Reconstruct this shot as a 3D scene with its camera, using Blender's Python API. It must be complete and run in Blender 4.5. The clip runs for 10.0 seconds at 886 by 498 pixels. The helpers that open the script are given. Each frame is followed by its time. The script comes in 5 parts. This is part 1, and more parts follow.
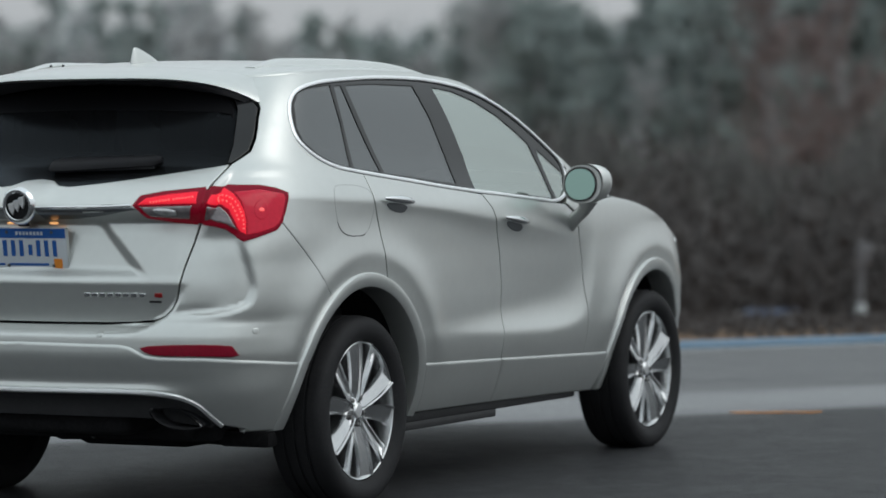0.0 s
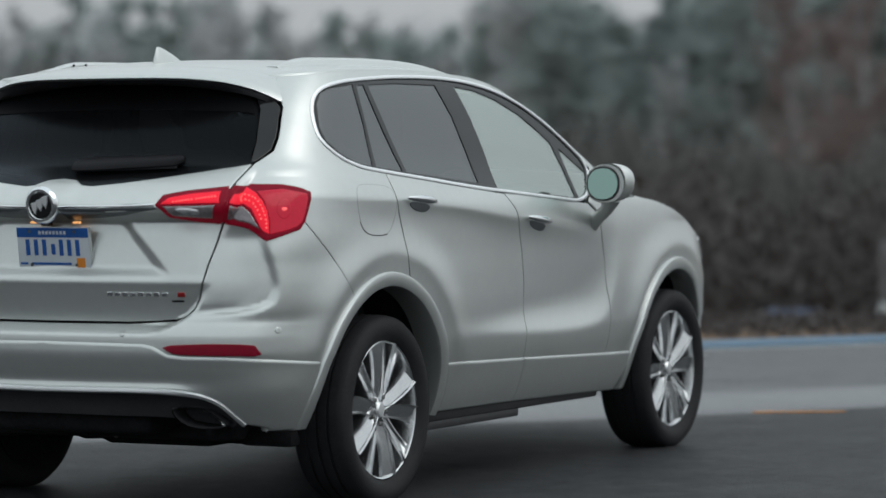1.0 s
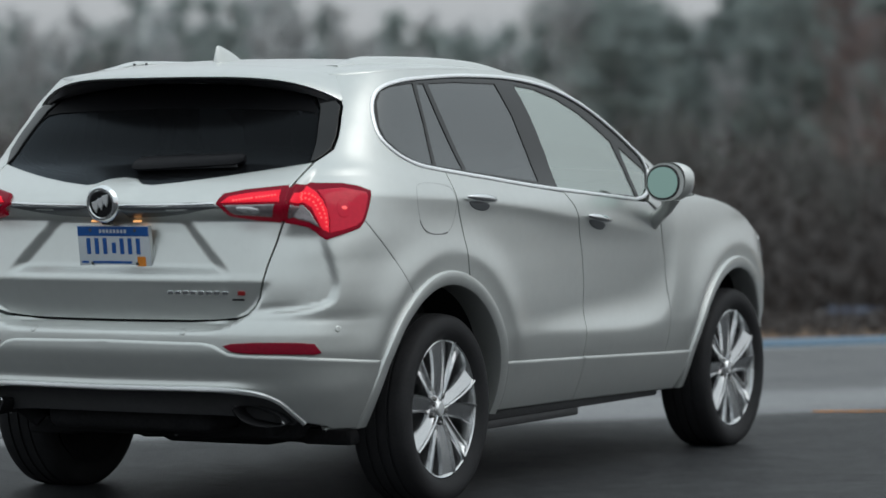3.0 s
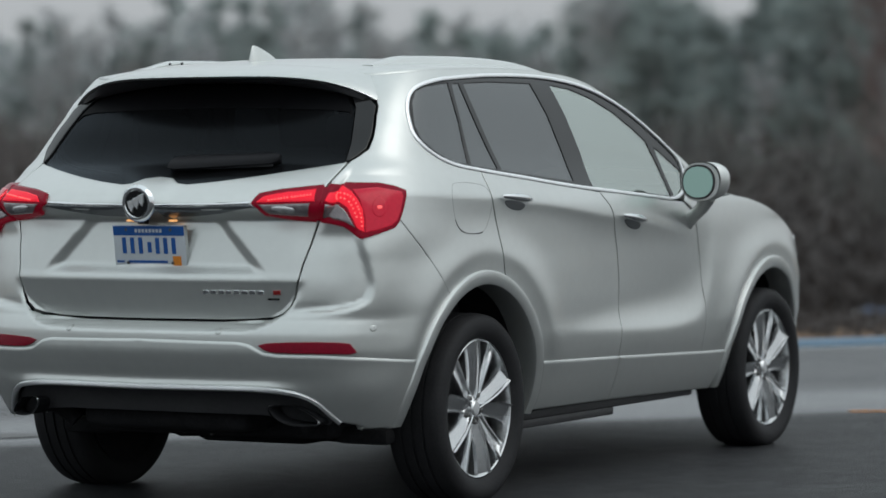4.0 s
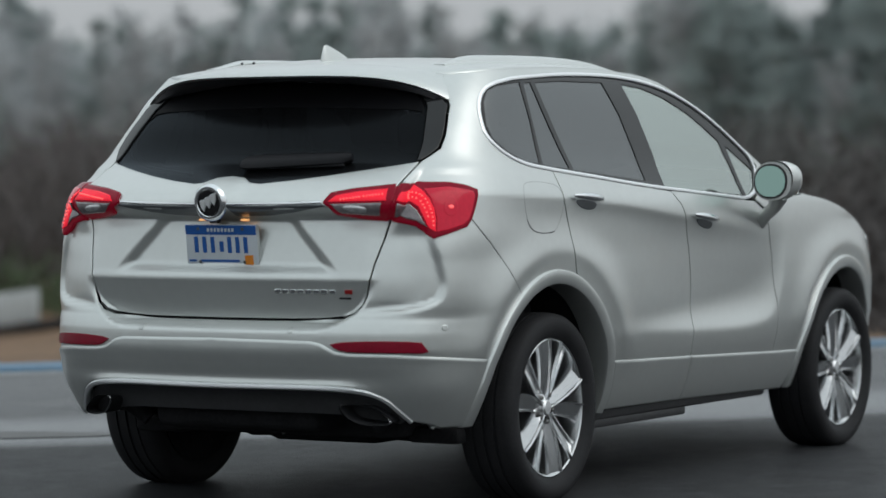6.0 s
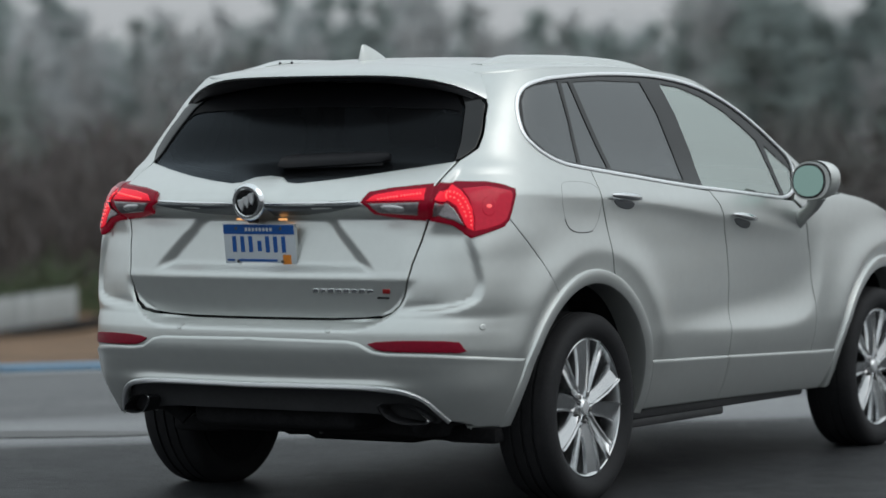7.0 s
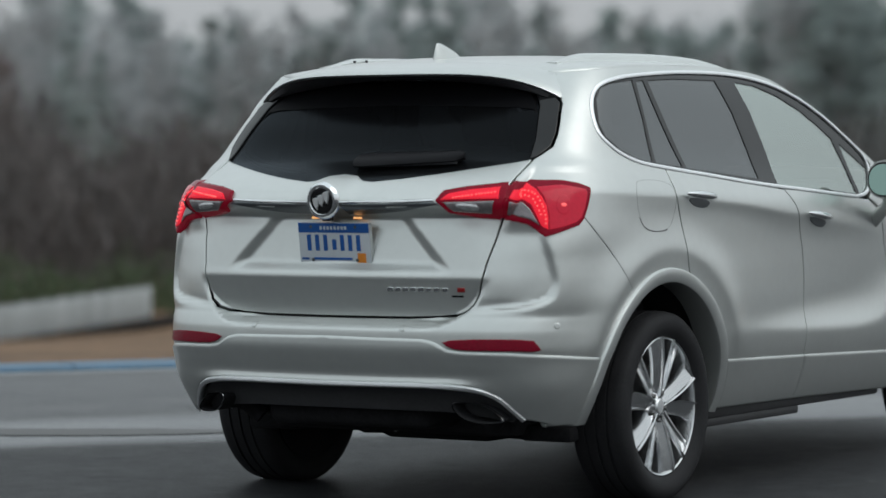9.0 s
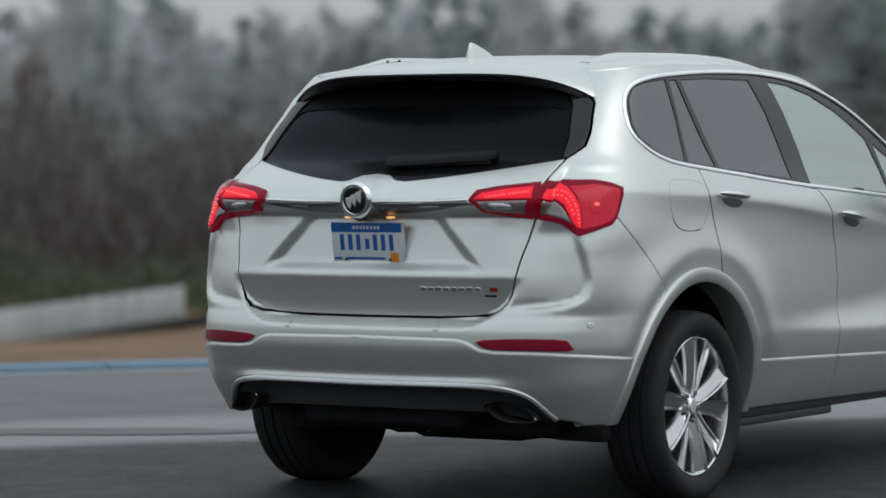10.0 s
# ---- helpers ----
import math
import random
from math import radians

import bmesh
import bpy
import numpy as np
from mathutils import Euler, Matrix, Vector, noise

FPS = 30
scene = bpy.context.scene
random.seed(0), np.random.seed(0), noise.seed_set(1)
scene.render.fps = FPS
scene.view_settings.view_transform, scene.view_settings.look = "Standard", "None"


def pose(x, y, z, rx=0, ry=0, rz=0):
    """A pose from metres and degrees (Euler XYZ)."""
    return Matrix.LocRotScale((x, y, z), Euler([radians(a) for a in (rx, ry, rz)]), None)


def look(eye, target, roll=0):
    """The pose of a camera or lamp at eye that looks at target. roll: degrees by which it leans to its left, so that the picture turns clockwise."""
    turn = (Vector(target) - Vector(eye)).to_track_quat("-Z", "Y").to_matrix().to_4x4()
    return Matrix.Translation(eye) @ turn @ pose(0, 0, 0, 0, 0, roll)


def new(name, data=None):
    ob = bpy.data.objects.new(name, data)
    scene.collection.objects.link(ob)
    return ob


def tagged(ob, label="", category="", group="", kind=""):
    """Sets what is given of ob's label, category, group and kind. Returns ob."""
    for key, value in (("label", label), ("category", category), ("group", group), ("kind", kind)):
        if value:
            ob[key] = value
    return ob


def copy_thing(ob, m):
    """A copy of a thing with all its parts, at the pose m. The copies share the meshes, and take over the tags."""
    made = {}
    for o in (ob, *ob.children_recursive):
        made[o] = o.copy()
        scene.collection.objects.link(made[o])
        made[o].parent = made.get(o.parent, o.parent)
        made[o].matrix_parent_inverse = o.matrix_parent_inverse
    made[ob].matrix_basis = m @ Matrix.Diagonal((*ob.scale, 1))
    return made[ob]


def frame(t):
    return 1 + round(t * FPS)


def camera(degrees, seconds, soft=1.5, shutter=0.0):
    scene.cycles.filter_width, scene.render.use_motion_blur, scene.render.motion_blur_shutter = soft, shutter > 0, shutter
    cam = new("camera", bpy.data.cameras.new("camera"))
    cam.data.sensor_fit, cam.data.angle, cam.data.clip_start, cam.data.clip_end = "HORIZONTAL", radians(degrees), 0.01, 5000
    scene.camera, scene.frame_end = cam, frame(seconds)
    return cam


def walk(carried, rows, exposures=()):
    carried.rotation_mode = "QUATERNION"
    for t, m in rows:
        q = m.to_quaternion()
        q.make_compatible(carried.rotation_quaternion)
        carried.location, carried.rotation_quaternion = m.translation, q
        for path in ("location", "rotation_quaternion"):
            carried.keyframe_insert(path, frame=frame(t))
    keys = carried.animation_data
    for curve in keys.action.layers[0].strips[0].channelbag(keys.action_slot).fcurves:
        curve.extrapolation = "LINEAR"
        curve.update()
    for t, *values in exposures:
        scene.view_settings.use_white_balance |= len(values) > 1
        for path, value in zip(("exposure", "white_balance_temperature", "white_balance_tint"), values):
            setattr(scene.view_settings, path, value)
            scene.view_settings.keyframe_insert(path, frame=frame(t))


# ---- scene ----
# The camera turns slowly to its left on a fixed stand, with a long lens.
cam = camera(15.642, 10.0)
cam.data.dof.use_dof = True
cam.data.dof.focus_distance = 12.2
cam.data.dof.aperture_fstop = 2.1
ROWS = [
    (0, -10.5072, -6.4238, 1.2334, 26.374, -1.407),
    (0.5, -10.5075, -6.4233, 1.2334, 26.567, -1.416),
    (1, -10.5077, -6.4228, 1.2334, 26.769, -1.416),
    (1.5, -10.5081, -6.4222, 1.2334, 27.012, -1.416),
    (2, -10.5084, -6.4215, 1.2334, 27.250, -1.420),
    (2.5, -10.5088, -6.4208, 1.2334, 27.523, -1.428),
    (4, -10.5102, -6.4184, 1.2334, 28.435, -1.441),
    (4.5, -10.5106, -6.4176, 1.2334, 28.747, -1.440),
    (5, -10.5111, -6.4168, 1.2334, 29.050, -1.440),
    (6.5, -10.5125, -6.4142, 1.2334, 30.021, -1.452),
    (7, -10.5130, -6.4133, 1.2334, 30.351, -1.455),
    (7.5, -10.5134, -6.4124, 1.2334, 30.672, -1.466),
    (8, -10.5139, -6.4115, 1.2334, 31.019, -1.465),
    (8.5, -10.5144, -6.4107, 1.2334, 31.347, -1.468),
    (9, -10.5149, -6.4098, 1.2334, 31.657, -1.476),
    (9.5, -10.5153, -6.4091, 1.2334, 31.948, -1.477),
    (10, -10.5157, -6.4083, 1.2334, 32.233, -1.482),
]


def ahead(x, y, z, yaw, pitch):
    a, b = radians(yaw), radians(pitch)
    return (x + 10 * math.cos(a) * math.cos(b), y + 10 * math.sin(a) * math.cos(b), z + 10 * math.sin(b))


walk(cam, [(t, look((x, y, z), ahead(x, y, z, yaw, pitch), -0.189)) for t, x, y, z, yaw, pitch in ROWS])

# ---- overcast daylight ----
world = bpy.data.worlds.new("overcast_sky")
scene.world = world
world.use_nodes = True
wn = world.node_tree
sky = wn.nodes.new("ShaderNodeTexSky")
sky.sky_type = "NISHITA"
sky.sun_disc = False
sky.sun_elevation = radians(50)
sky.sun_rotation = radians(150)
sky.air_density, sky.dust_density, sky.ozone_density = 1.0, 6.0, 1.0
grey = wn.nodes.new("ShaderNodeHueSaturation")
grey.inputs["Saturation"].default_value = 0.2
wn.links.new(sky.outputs[0], grey.inputs["Color"])
# a closed cloud deck, three times as bright overhead as at the horizon
where, rise, ramp = wn.nodes.new("ShaderNodeTexCoord"), wn.nodes.new("ShaderNodeSeparateXYZ"), wn.nodes.new("ShaderNodeValToRGB")
wn.links.new(where.outputs["Generated"], rise.inputs[0])
wn.links.new(rise.outputs["Z"], ramp.inputs["Fac"])
ramp.color_ramp.elements[0].position, ramp.color_ramp.elements[0].color = 0.0, (0.402, 0.418, 0.434, 1)
ramp.color_ramp.elements[1].position, ramp.color_ramp.elements[1].color = 1.0, (0.76, 0.865, 0.91, 1)
ramp.color_ramp.elements.new(0.30).color = (0.60, 0.672, 0.706, 1)
thin = wn.nodes.new("ShaderNodeMix")
thin.data_type, thin.blend_type = "RGBA", "ADD"
thin.inputs["Factor"].default_value = 0.012
wn.links.new(ramp.outputs[0], thin.inputs["A"])
wn.links.new(grey.outputs[0], thin.inputs["B"])
wn.links.new(thin.outputs["Result"], wn.nodes["Background"].inputs["Color"])
wn.nodes["Background"].inputs["Strength"].default_value = 1.0
sun = new("sun", bpy.data.lights.new("sun", "SUN"))
sun.data.energy, sun.data.angle, sun.data.color = 0.5, radians(40), (1.0, 0.97, 0.93)
sun.matrix_world = look((-4, -38, 46), (0, 0, 0))
scene.view_settings.exposure = 0.0


# ---- materials ----
def material(name, base, rough=0.5, metal=0.0, coat=0.0, spread=0.0, scale=8.0, bump=0.0, bump_scale=60.0, rough_spread=0.0, emit=None, power=0.0, ior=1.45, piece=0.0):
    """A surface with two scales of variation in colour, roughness and relief."""
    m = bpy.data.materials.new(name)
    m.use_nodes = True
    t = m.node_tree
    b = t.nodes["Principled BSDF"]
    b.inputs["Roughness"].default_value = rough
    b.inputs["Metallic"].default_value = metal
    b.inputs["Coat Weight"].default_value = coat
    b.inputs["Coat Roughness"].default_value = 0.03
    b.inputs["IOR"].default_value = ior
    b.inputs["Base Color"].default_value = (*base, 1)
    co = t.nodes.new("ShaderNodeTexCoord")
    if spread or rough_spread:
        big, fine = t.nodes.new("ShaderNodeTexNoise"), t.nodes.new("ShaderNodeTexNoise")
        big.inputs["Scale"].default_value, fine.inputs["Scale"].default_value = scale, scale * 9
        big.inputs["Detail"].default_value, fine.inputs["Detail"].default_value = 5, 4
        mix = t.nodes.new("ShaderNodeMath")
        mix.operation = "ADD"
        for n, i in ((big, 0), (fine, 1)):
            t.links.new(co.outputs["Object"], n.inputs["Vector"])
            t.links.new(n.outputs["Fac"], mix.inputs[i])
        half = t.nodes.new("ShaderNodeMath")
        half.operation = "MULTIPLY"
        half.inputs[1].default_value = 0.5
        t.links.new(mix.outputs[0], half.inputs[0])
        if spread:
            ramp = t.nodes.new("ShaderNodeValToRGB")
            ramp.color_ramp.elements[0].position, ramp.color_ramp.elements[1].position = 0.32, 0.68
            ramp.color_ramp.elements[0].color = (*[c * (1 - spread) for c in base], 1)
            ramp.color_ramp.elements[1].color = (*[min(1, c * (1 + spread)) for c in base], 1)
            t.links.new(half.outputs[0], ramp.inputs["Fac"])
            out = ramp.outputs[0]
            if piece:
                info, hsv, rng = t.nodes.new("ShaderNodeObjectInfo"), t.nodes.new("ShaderNodeHueSaturation"), t.nodes.new("ShaderNodeMapRange")
                rng.inputs["To Min"].default_value, rng.inputs["To Max"].default_value = 1 - piece, 1 + piece
                t.links.new(info.outputs["Random"], rng.inputs["Value"])
                t.links.new(rng.outputs[0], hsv.inputs["Value"])
                t.links.new(out, hsv.inputs["Color"])
                out = hsv.outputs[0]
            t.links.new(out, b.inputs["Base Color"])
        if rough_spread:
            rr = t.nodes.new("ShaderNodeMapRange")
            rr.inputs["From Min"].default_value, rr.inputs["From Max"].default_value = 0.3, 0.7
            rr.inputs["To Min"].default_value, rr.inputs["To Max"].default_value = max(0.02, rough - rough_spread), min(1, rough + rough_spread)
            t.links.new(half.outputs[0], rr.inputs["Value"])
            t.links.new(rr.outputs[0], b.inputs["Roughness"])
    if bump:
        n, k = t.nodes.new("ShaderNodeTexNoise"), t.nodes.new("ShaderNodeBump")
        n.inputs["Scale"].default_value, n.inputs["Detail"].default_value = bump_scale, 6
        k.inputs["Strength"].default_value, k.inputs["Distance"].default_value = bump, 0.01
        t.links.new(co.outputs["Object"], n.inputs["Vector"])
        t.links.new(n.outputs["Fac"], k.inputs["Height"])
        t.links.new(k.outputs["Normal"], b.inputs["Normal"])
    if emit:
        b.inputs["Emission Color"].default_value = (*emit, 1)
        b.inputs["Emission Strength"].default_value = power
    return m


def glass(name, tint, rough=0.0, ior=1.52, gloss=(1, 1, 1), film=0.0):
    """A thin pane: tinted clear passage with a mirror-like surface, and a grey diffuse film that paints brightness into
    the dark glass.
    """
    m = bpy.data.materials.new(name)
    m.use_nodes = True
    t = m.node_tree
    t.nodes.remove(t.nodes["Principled BSDF"])
    tr, gl, mix, fr = (t.nodes.new(k) for k in ("ShaderNodeBsdfTransparent", "ShaderNodeBsdfGlossy", "ShaderNodeMixShader", "ShaderNodeFresnel"))
    tr.inputs["Color"].default_value = (*tint, 1)
    gl.inputs["Roughness"].default_value = rough
    gl.inputs["Color"].default_value = (*gloss, 1)
    fr.inputs["IOR"].default_value = ior
    t.links.new(fr.outputs[0], mix.inputs[0])
    t.links.new(tr.outputs[0], mix.inputs[1])
    t.links.new(gl.outputs[0], mix.inputs[2])
    black_lift, over = t.nodes.new("ShaderNodeBsdfDiffuse"), t.nodes.new("ShaderNodeMixShader")
    black_lift.inputs["Color"].default_value = (0.30, 0.31, 0.34, 1)
    over.inputs[0].default_value = film
    t.links.new(mix.outputs[0], over.inputs[1])
    t.links.new(black_lift.outputs[0], over.inputs[2])
    t.links.new(over.outputs[0], t.nodes["Material Output"].inputs["Surface"])
    return m


PAINT = material("silver_metallic_paint", (0.655, 0.675, 0.66), 0.36, 0.72, 0.8, 0.03, 3.0, 0.03, 900.0, 0.03)
PAINT.node_tree.nodes["Principled BSDF"].inputs["Coat Roughness"].default_value = 0.13
BLACK_GLOSS = material("gloss_black_trim", (0.012, 0.012, 0.013), 0.08, 0, 0.0)
BLACK_PLASTIC = material("grained_black_plastic", (0.045, 0.045, 0.048), 0.55, 0, 0, 0.2, 9, 0.15, 500)
DARK = material("dark_underside", (0.022, 0.022, 0.024), 0.8, 0, 0, 0.3, 7, 0.3, 60, ior=1.25)
RUBBER = material("black_tyre_rubber", (0.026, 0.026, 0.028), 0.62, 0, 0, 0.25, 12, 0.2, 220, 0.1, ior=1.25)
CHROME = material("bright_chrome", (0.82, 0.83, 0.84), 0.10, 1.0, 0, 0.04, 20)
SATIN = material("satin_bright_trim", (0.92, 0.93, 0.94), 0.45, 1.0, 0, 0.04, 20)
ALLOY = material("polished_alloy", (0.72, 0.73, 0.74), 0.24, 1.0, 0.6, 0.06, 14, 0.05, 300)
ALLOY_DARK = material("grey_painted_alloy", (0.16, 0.17, 0.18), 0.32, 0.8, 0.6, 0.08, 14)
STEEL = material("grey_brake_steel", (0.16, 0.16, 0.16), 0.4, 0.9, 0, 0.2, 30)
GLASS_TINT = glass("privacy_glass", (0.03, 0.032, 0.038), 0, 2.35, (0.97, 0.99, 1.0), 0.01)
GLASS_REAR = glass("dark_rear_glass", (0.04, 0.042, 0.052), 0.22, 1.17, (0.80, 0.90, 1.0), film=0.016)
GLASS_CLEAR = glass("green_tinted_glass", (0.62, 0.72, 0.68), 0, 7.0, (0.93, 1.0, 0.955))
GLASS_SCREEN = glass("windscreen_glass", (0.72, 0.80, 0.77))
MIRROR = material("mirror_glass", (0.34, 0.50, 0.45), 0.02, 1.0)
RED_LENS = material("red_lamp_lens", (0.40, 0.008, 0.03), 0.10, 0, 0.12, 0.15, 60, 0.05, 240, emit=(1.0, 0.03, 0.07), power=0.17, ior=1.3)
RED_DARK = material("dark_red_lamp_housing", (0.17, 0.004, 0.016), 0.14, 0, 0.0, emit=(1.0, 0.02, 0.07), power=0.055, ior=1.2)
RED_GLOW = material("lit_red_light_guide", (0.6, 0.01, 0.03), 0.25, 0, 0.0, emit=(1.0, 0.035, 0.06), power=0.44, ior=1.2)
RED_DOT = material("lit_red_diode", (0.8, 0.1, 0.1), 0.25, 0, 0, emit=(1.0, 0.13, 0.13), power=0.75)
CLEAR_LENS = material("smoky_clear_lens", (0.24, 0.215, 0.225), 0.12, 0.3, 0.5, 0.4, 40)
CLEAR_BRIGHT = material("white_lamp_reflector", (0.62, 0.62, 0.63), 0.2, 0.6, 0.4, 0.4, 45)
REFLECTOR = material("ribbed_red_reflector", (0.24, 0.004, 0.022), 0.22, 0, 0.0, 0.2, 90, 0.25, 300, ior=1.3)
PLATE_WHITE = material("white_plate_enamel", (0.62, 0.66, 0.70), 0.4, 0, 0, 0.05, 30)
PLATE_BLUE = material("blue_plate_ink", (0.015, 0.10, 0.36), 0.4, 0, 0, 0.05, 30)
PLATE_ORANGE = material("orange_sticker", (0.75, 0.25, 0.03), 0.5, 0, 0, 0.08, 40)
LAMP_WARM = material("warm_plate_lamp", (0.9, 0.6, 0.3), 0.4, emit=(1.0, 0.45, 0.15), power=0.8)
BADGE_RED = material("red_badge_enamel", (0.35, 0.02, 0.02), 0.3, 0.3, 0.5)
BAND = material("matt_black_glass_band", (0.006, 0.006, 0.007), 0.5, 0, 0, 0.2, 20, ior=1.15)
FLAP_SEAM = material("grey_panel_seam", (0.22, 0.23, 0.23), 0.6)
WIPER_BLACK = material("smooth_black_wiper", (0.012, 0.012, 0.014), 0.45, 0, 0, 0.2, 30, ior=1.22)
CLOTH = material("dark_seat_leather", (0.02, 0.02, 0.022), 0.6, 0, 0, 0.2, 10, 0.1, 200)


# ---- the shape of the car ----
def pchip(pts):
    """A smooth curve through a few stations, with no overshoot."""
    xs = np.array([p[0] for p in pts], float)
    ys = np.array([p[1] for p in pts], float)
    h = np.diff(xs)
    d = np.diff(ys) / h
    m = np.zeros(len(xs))
    m[0], m[-1] = d[0], d[-1]
    for i in range(1, len(xs) - 1):
        if d[i - 1] * d[i] > 0:
            a, b = 2 * h[i] + h[i - 1], h[i] + 2 * h[i - 1]
            m[i] = (a + b) / (a / d[i - 1] + b / d[i])

    def f(x):
        x = np.clip(np.asarray(x, float), xs[0], xs[-1])
        i = np.clip(np.searchsorted(xs, x) - 1, 0, len(xs) - 2)
        t = (x - xs[i]) / h[i]
        return ((1 + 2 * t) * (1 - t) ** 2 * ys[i] + t * (1 - t) ** 2 * h[i] * m[i]
                + t * t * (3 - 2 * t) * ys[i + 1] + t * t * (t - 1) * h[i] * m[i + 1])
    return f


def step(a, b, x):
    t = np.clip((np.asarray(x, float) - a) / (b - a), 0, 1)
    return t * t * (3 - 2 * t)


# Car axes: x forwards from the rear axle, y to the car's left, z up from the road.
HALF = pchip([(0.20, 0.775), (0.27, 0.825), (0.36, 0.866), (0.45, 0.892), (0.53, 0.909), (0.60, 0.917), (0.72, 0.920), (0.82, 0.917), (0.92, 0.911), (1.00, 0.906),
              (1.08, 0.896), (1.17, 0.868), (1.25, 0.842), (1.40, 0.795), (1.55, 0.742), (1.62, 0.705), (1.70, 0.64)])
PLAN = pchip([(-1.1, 0.965), (-0.6, 0.992), (-0.2, 1.0), (0.4, 1.0), (1.2, 0.997), (2.4, 1.0), (2.9, 0.975), (3.1, 0.945), (3.3, 0.90), (3.8, 0.80)])
GATE = pchip([(0.60, -0.822), (0.705, -0.853), (0.825, -0.886), (0.837, -0.889), (0.870, -0.881), (1.00, -0.853), (1.050, -0.842), (1.097, -0.912), (1.106, -0.913), (1.14, -0.884),
              (1.18, -0.828), (1.22, -0.757), (1.26, -0.684), (1.40, -0.545), (1.56, -0.385), (1.64, -0.28)])
WING = pchip([(0.20, -0.70), (0.28, -0.80), (0.36, -0.836), (0.44, -0.876), (0.50, -0.900), (0.54, -0.917), (0.60, -0.933), (0.645, -0.932), (0.680, -0.920), (0.71, -0.903), (0.75, -0.893), (0.84, -0.884), (0.92, -0.870), (1.00, -0.855), (1.10, -0.846), (1.13, -0.836), (1.18, -0.775), (1.26, -0.672)])
FRONT = pchip([(0.20, 3.50), (0.35, 3.62), (0.60, 3.66), (0.80, 3.62), (0.92, 3.52), (1.00, 3.40), (1.06, 3.9), (1.2, 4.5)])
CORNER = pchip([(0.2, 7.5), (0.36, 10.2), (0.45, 10.8), (0.55, 9.4), (0.65, 9.4), (0.75, 10.6), (0.90, 11.3), (1.00, 12.8), (1.10, 11.8), (1.17, 11.5), (1.24, 11.5), (1.33, 13.0), (1.45, 13.0), (1.6, 12.0)])
MID = 1.0
SCOOP_END = 2.10
CREASE = pchip([(-0.7, 1.148), (-0.16, 1.125), (0.143, 1.114), (0.505, 1.089), (1.0, 1.040), (1.53, 0.993), (1.95, 0.938)])
EDGE = pchip([(0.700, 0.31), (0.717, 0.362), (0.740, 0.420), (0.774, 0.450), (0.824, 0.457), (0.892, 0.450), (0.99, 0.433)])
CANT = pchip([(-0.6, 1.535), (-0.3, 1.575), (0.1, 1.605), (0.6, 1.615), (1.0, 1.602), (1.17, 1.582), (1.46, 1.482), (1.7, 1.377), (1.92, 1.268), (2.1, 1.178), (2.3, 1.118),
              (2.5, 1.095), (2.7, 1.060), (2.9, 1.005), (3.1, 0.940), (3.3, 0.885), (3.6, 0.85)])


def soft(v, r):
    """The positive part of v, with its corner rounded over r."""
    return 0.5 * (v + np.sqrt(v * v + r * r))


def half_width(x, z):
    w = HALF(z) * PLAN(x)
    w = w - 0.008 * step(-0.05, -0.75, x) * step(1.1, 1.45, z)
    # shoulder crease: a sharp edge that falls towards the front, tucked in below
    c = CREASE(x)
    k = step(2.15, 0.70, x) * step(-0.75, -0.55, x)
    w = w + 0.023 * k * np.exp(-(soft(z - c, 0.009) / 0.13) ** 2 - soft(c - z, 0.009) / 0.046)
    # scoop low on the doors: a ledge that widens forwards and turns up behind the front wheel
    lift, fore = z - 0.600 + 0.050 * (x - 0.5), SCOOP_END - x
    m = 0.5 * (lift + fore) - 0.5 * np.sqrt((lift - fore) ** 2 + 0.060)
    k = step(0.30, 1.75, x)
    m = np.clip(soft(m, 0.016) / (0.050 + 0.100 * k), 0, 1)
    w = w - 0.040 * k * (2 - m) * m * step(1.14, 0.62, z)
    # flares over the wheels, with an edge of their own
    for cx, edge in ((-0.015, 0.580), (2.73, 0.545)):
        r = np.hypot(x - cx, z - 0.345) - edge
        w = w + 0.017 * np.exp(-(soft(r, 0.014) / 0.10) ** 2 - soft(-r, 0.014) / 0.060) * step(1.08, 0.86, z) * step(0.42, 0.62, z)
    return w


def gate_edge(y, z):
    """Distance outside the tailgate's opening, whose lower corners are round."""
    side, low = y - (0.437 + 0.24 * np.minimum(z - 0.814, 0.29)), 0.848 - z
    return np.hypot(np.maximum(side, 0), np.maximum(low, 0)) + np.minimum(np.maximum(side, low), 0) - 0.150


def rear_face(y, z):
    y = np.abs(y)
    k = step(0.002, 0.040, gate_edge(y, z)) * step(1.26, 1.2, z)
    r = GATE(z) * (1 - k) + WING(z) * k + (0.17 + 0.05 * step(0.9, 1.3, z)) * y * y
    # plate recess with slanting sides, under the bright bar
    edge = 0.288 + (1.035 - z) * 0.97
    r = r + 0.024 * step(0.034, -0.034, y - edge) * step(0.845, 0.90, z) * step(1.065, 1.045, z)
    # roll along the lower bright strip
    r = r - 0.024 * np.exp(-((z - 0.450) / 0.028) ** 2) * step(0.68, 0.46, y)
    # bar swells round the badge
    r = r - 0.030 * np.exp(-((y / 0.10) ** 4)) * np.exp(-(((z - 1.135) / 0.06) ** 2))
    return r


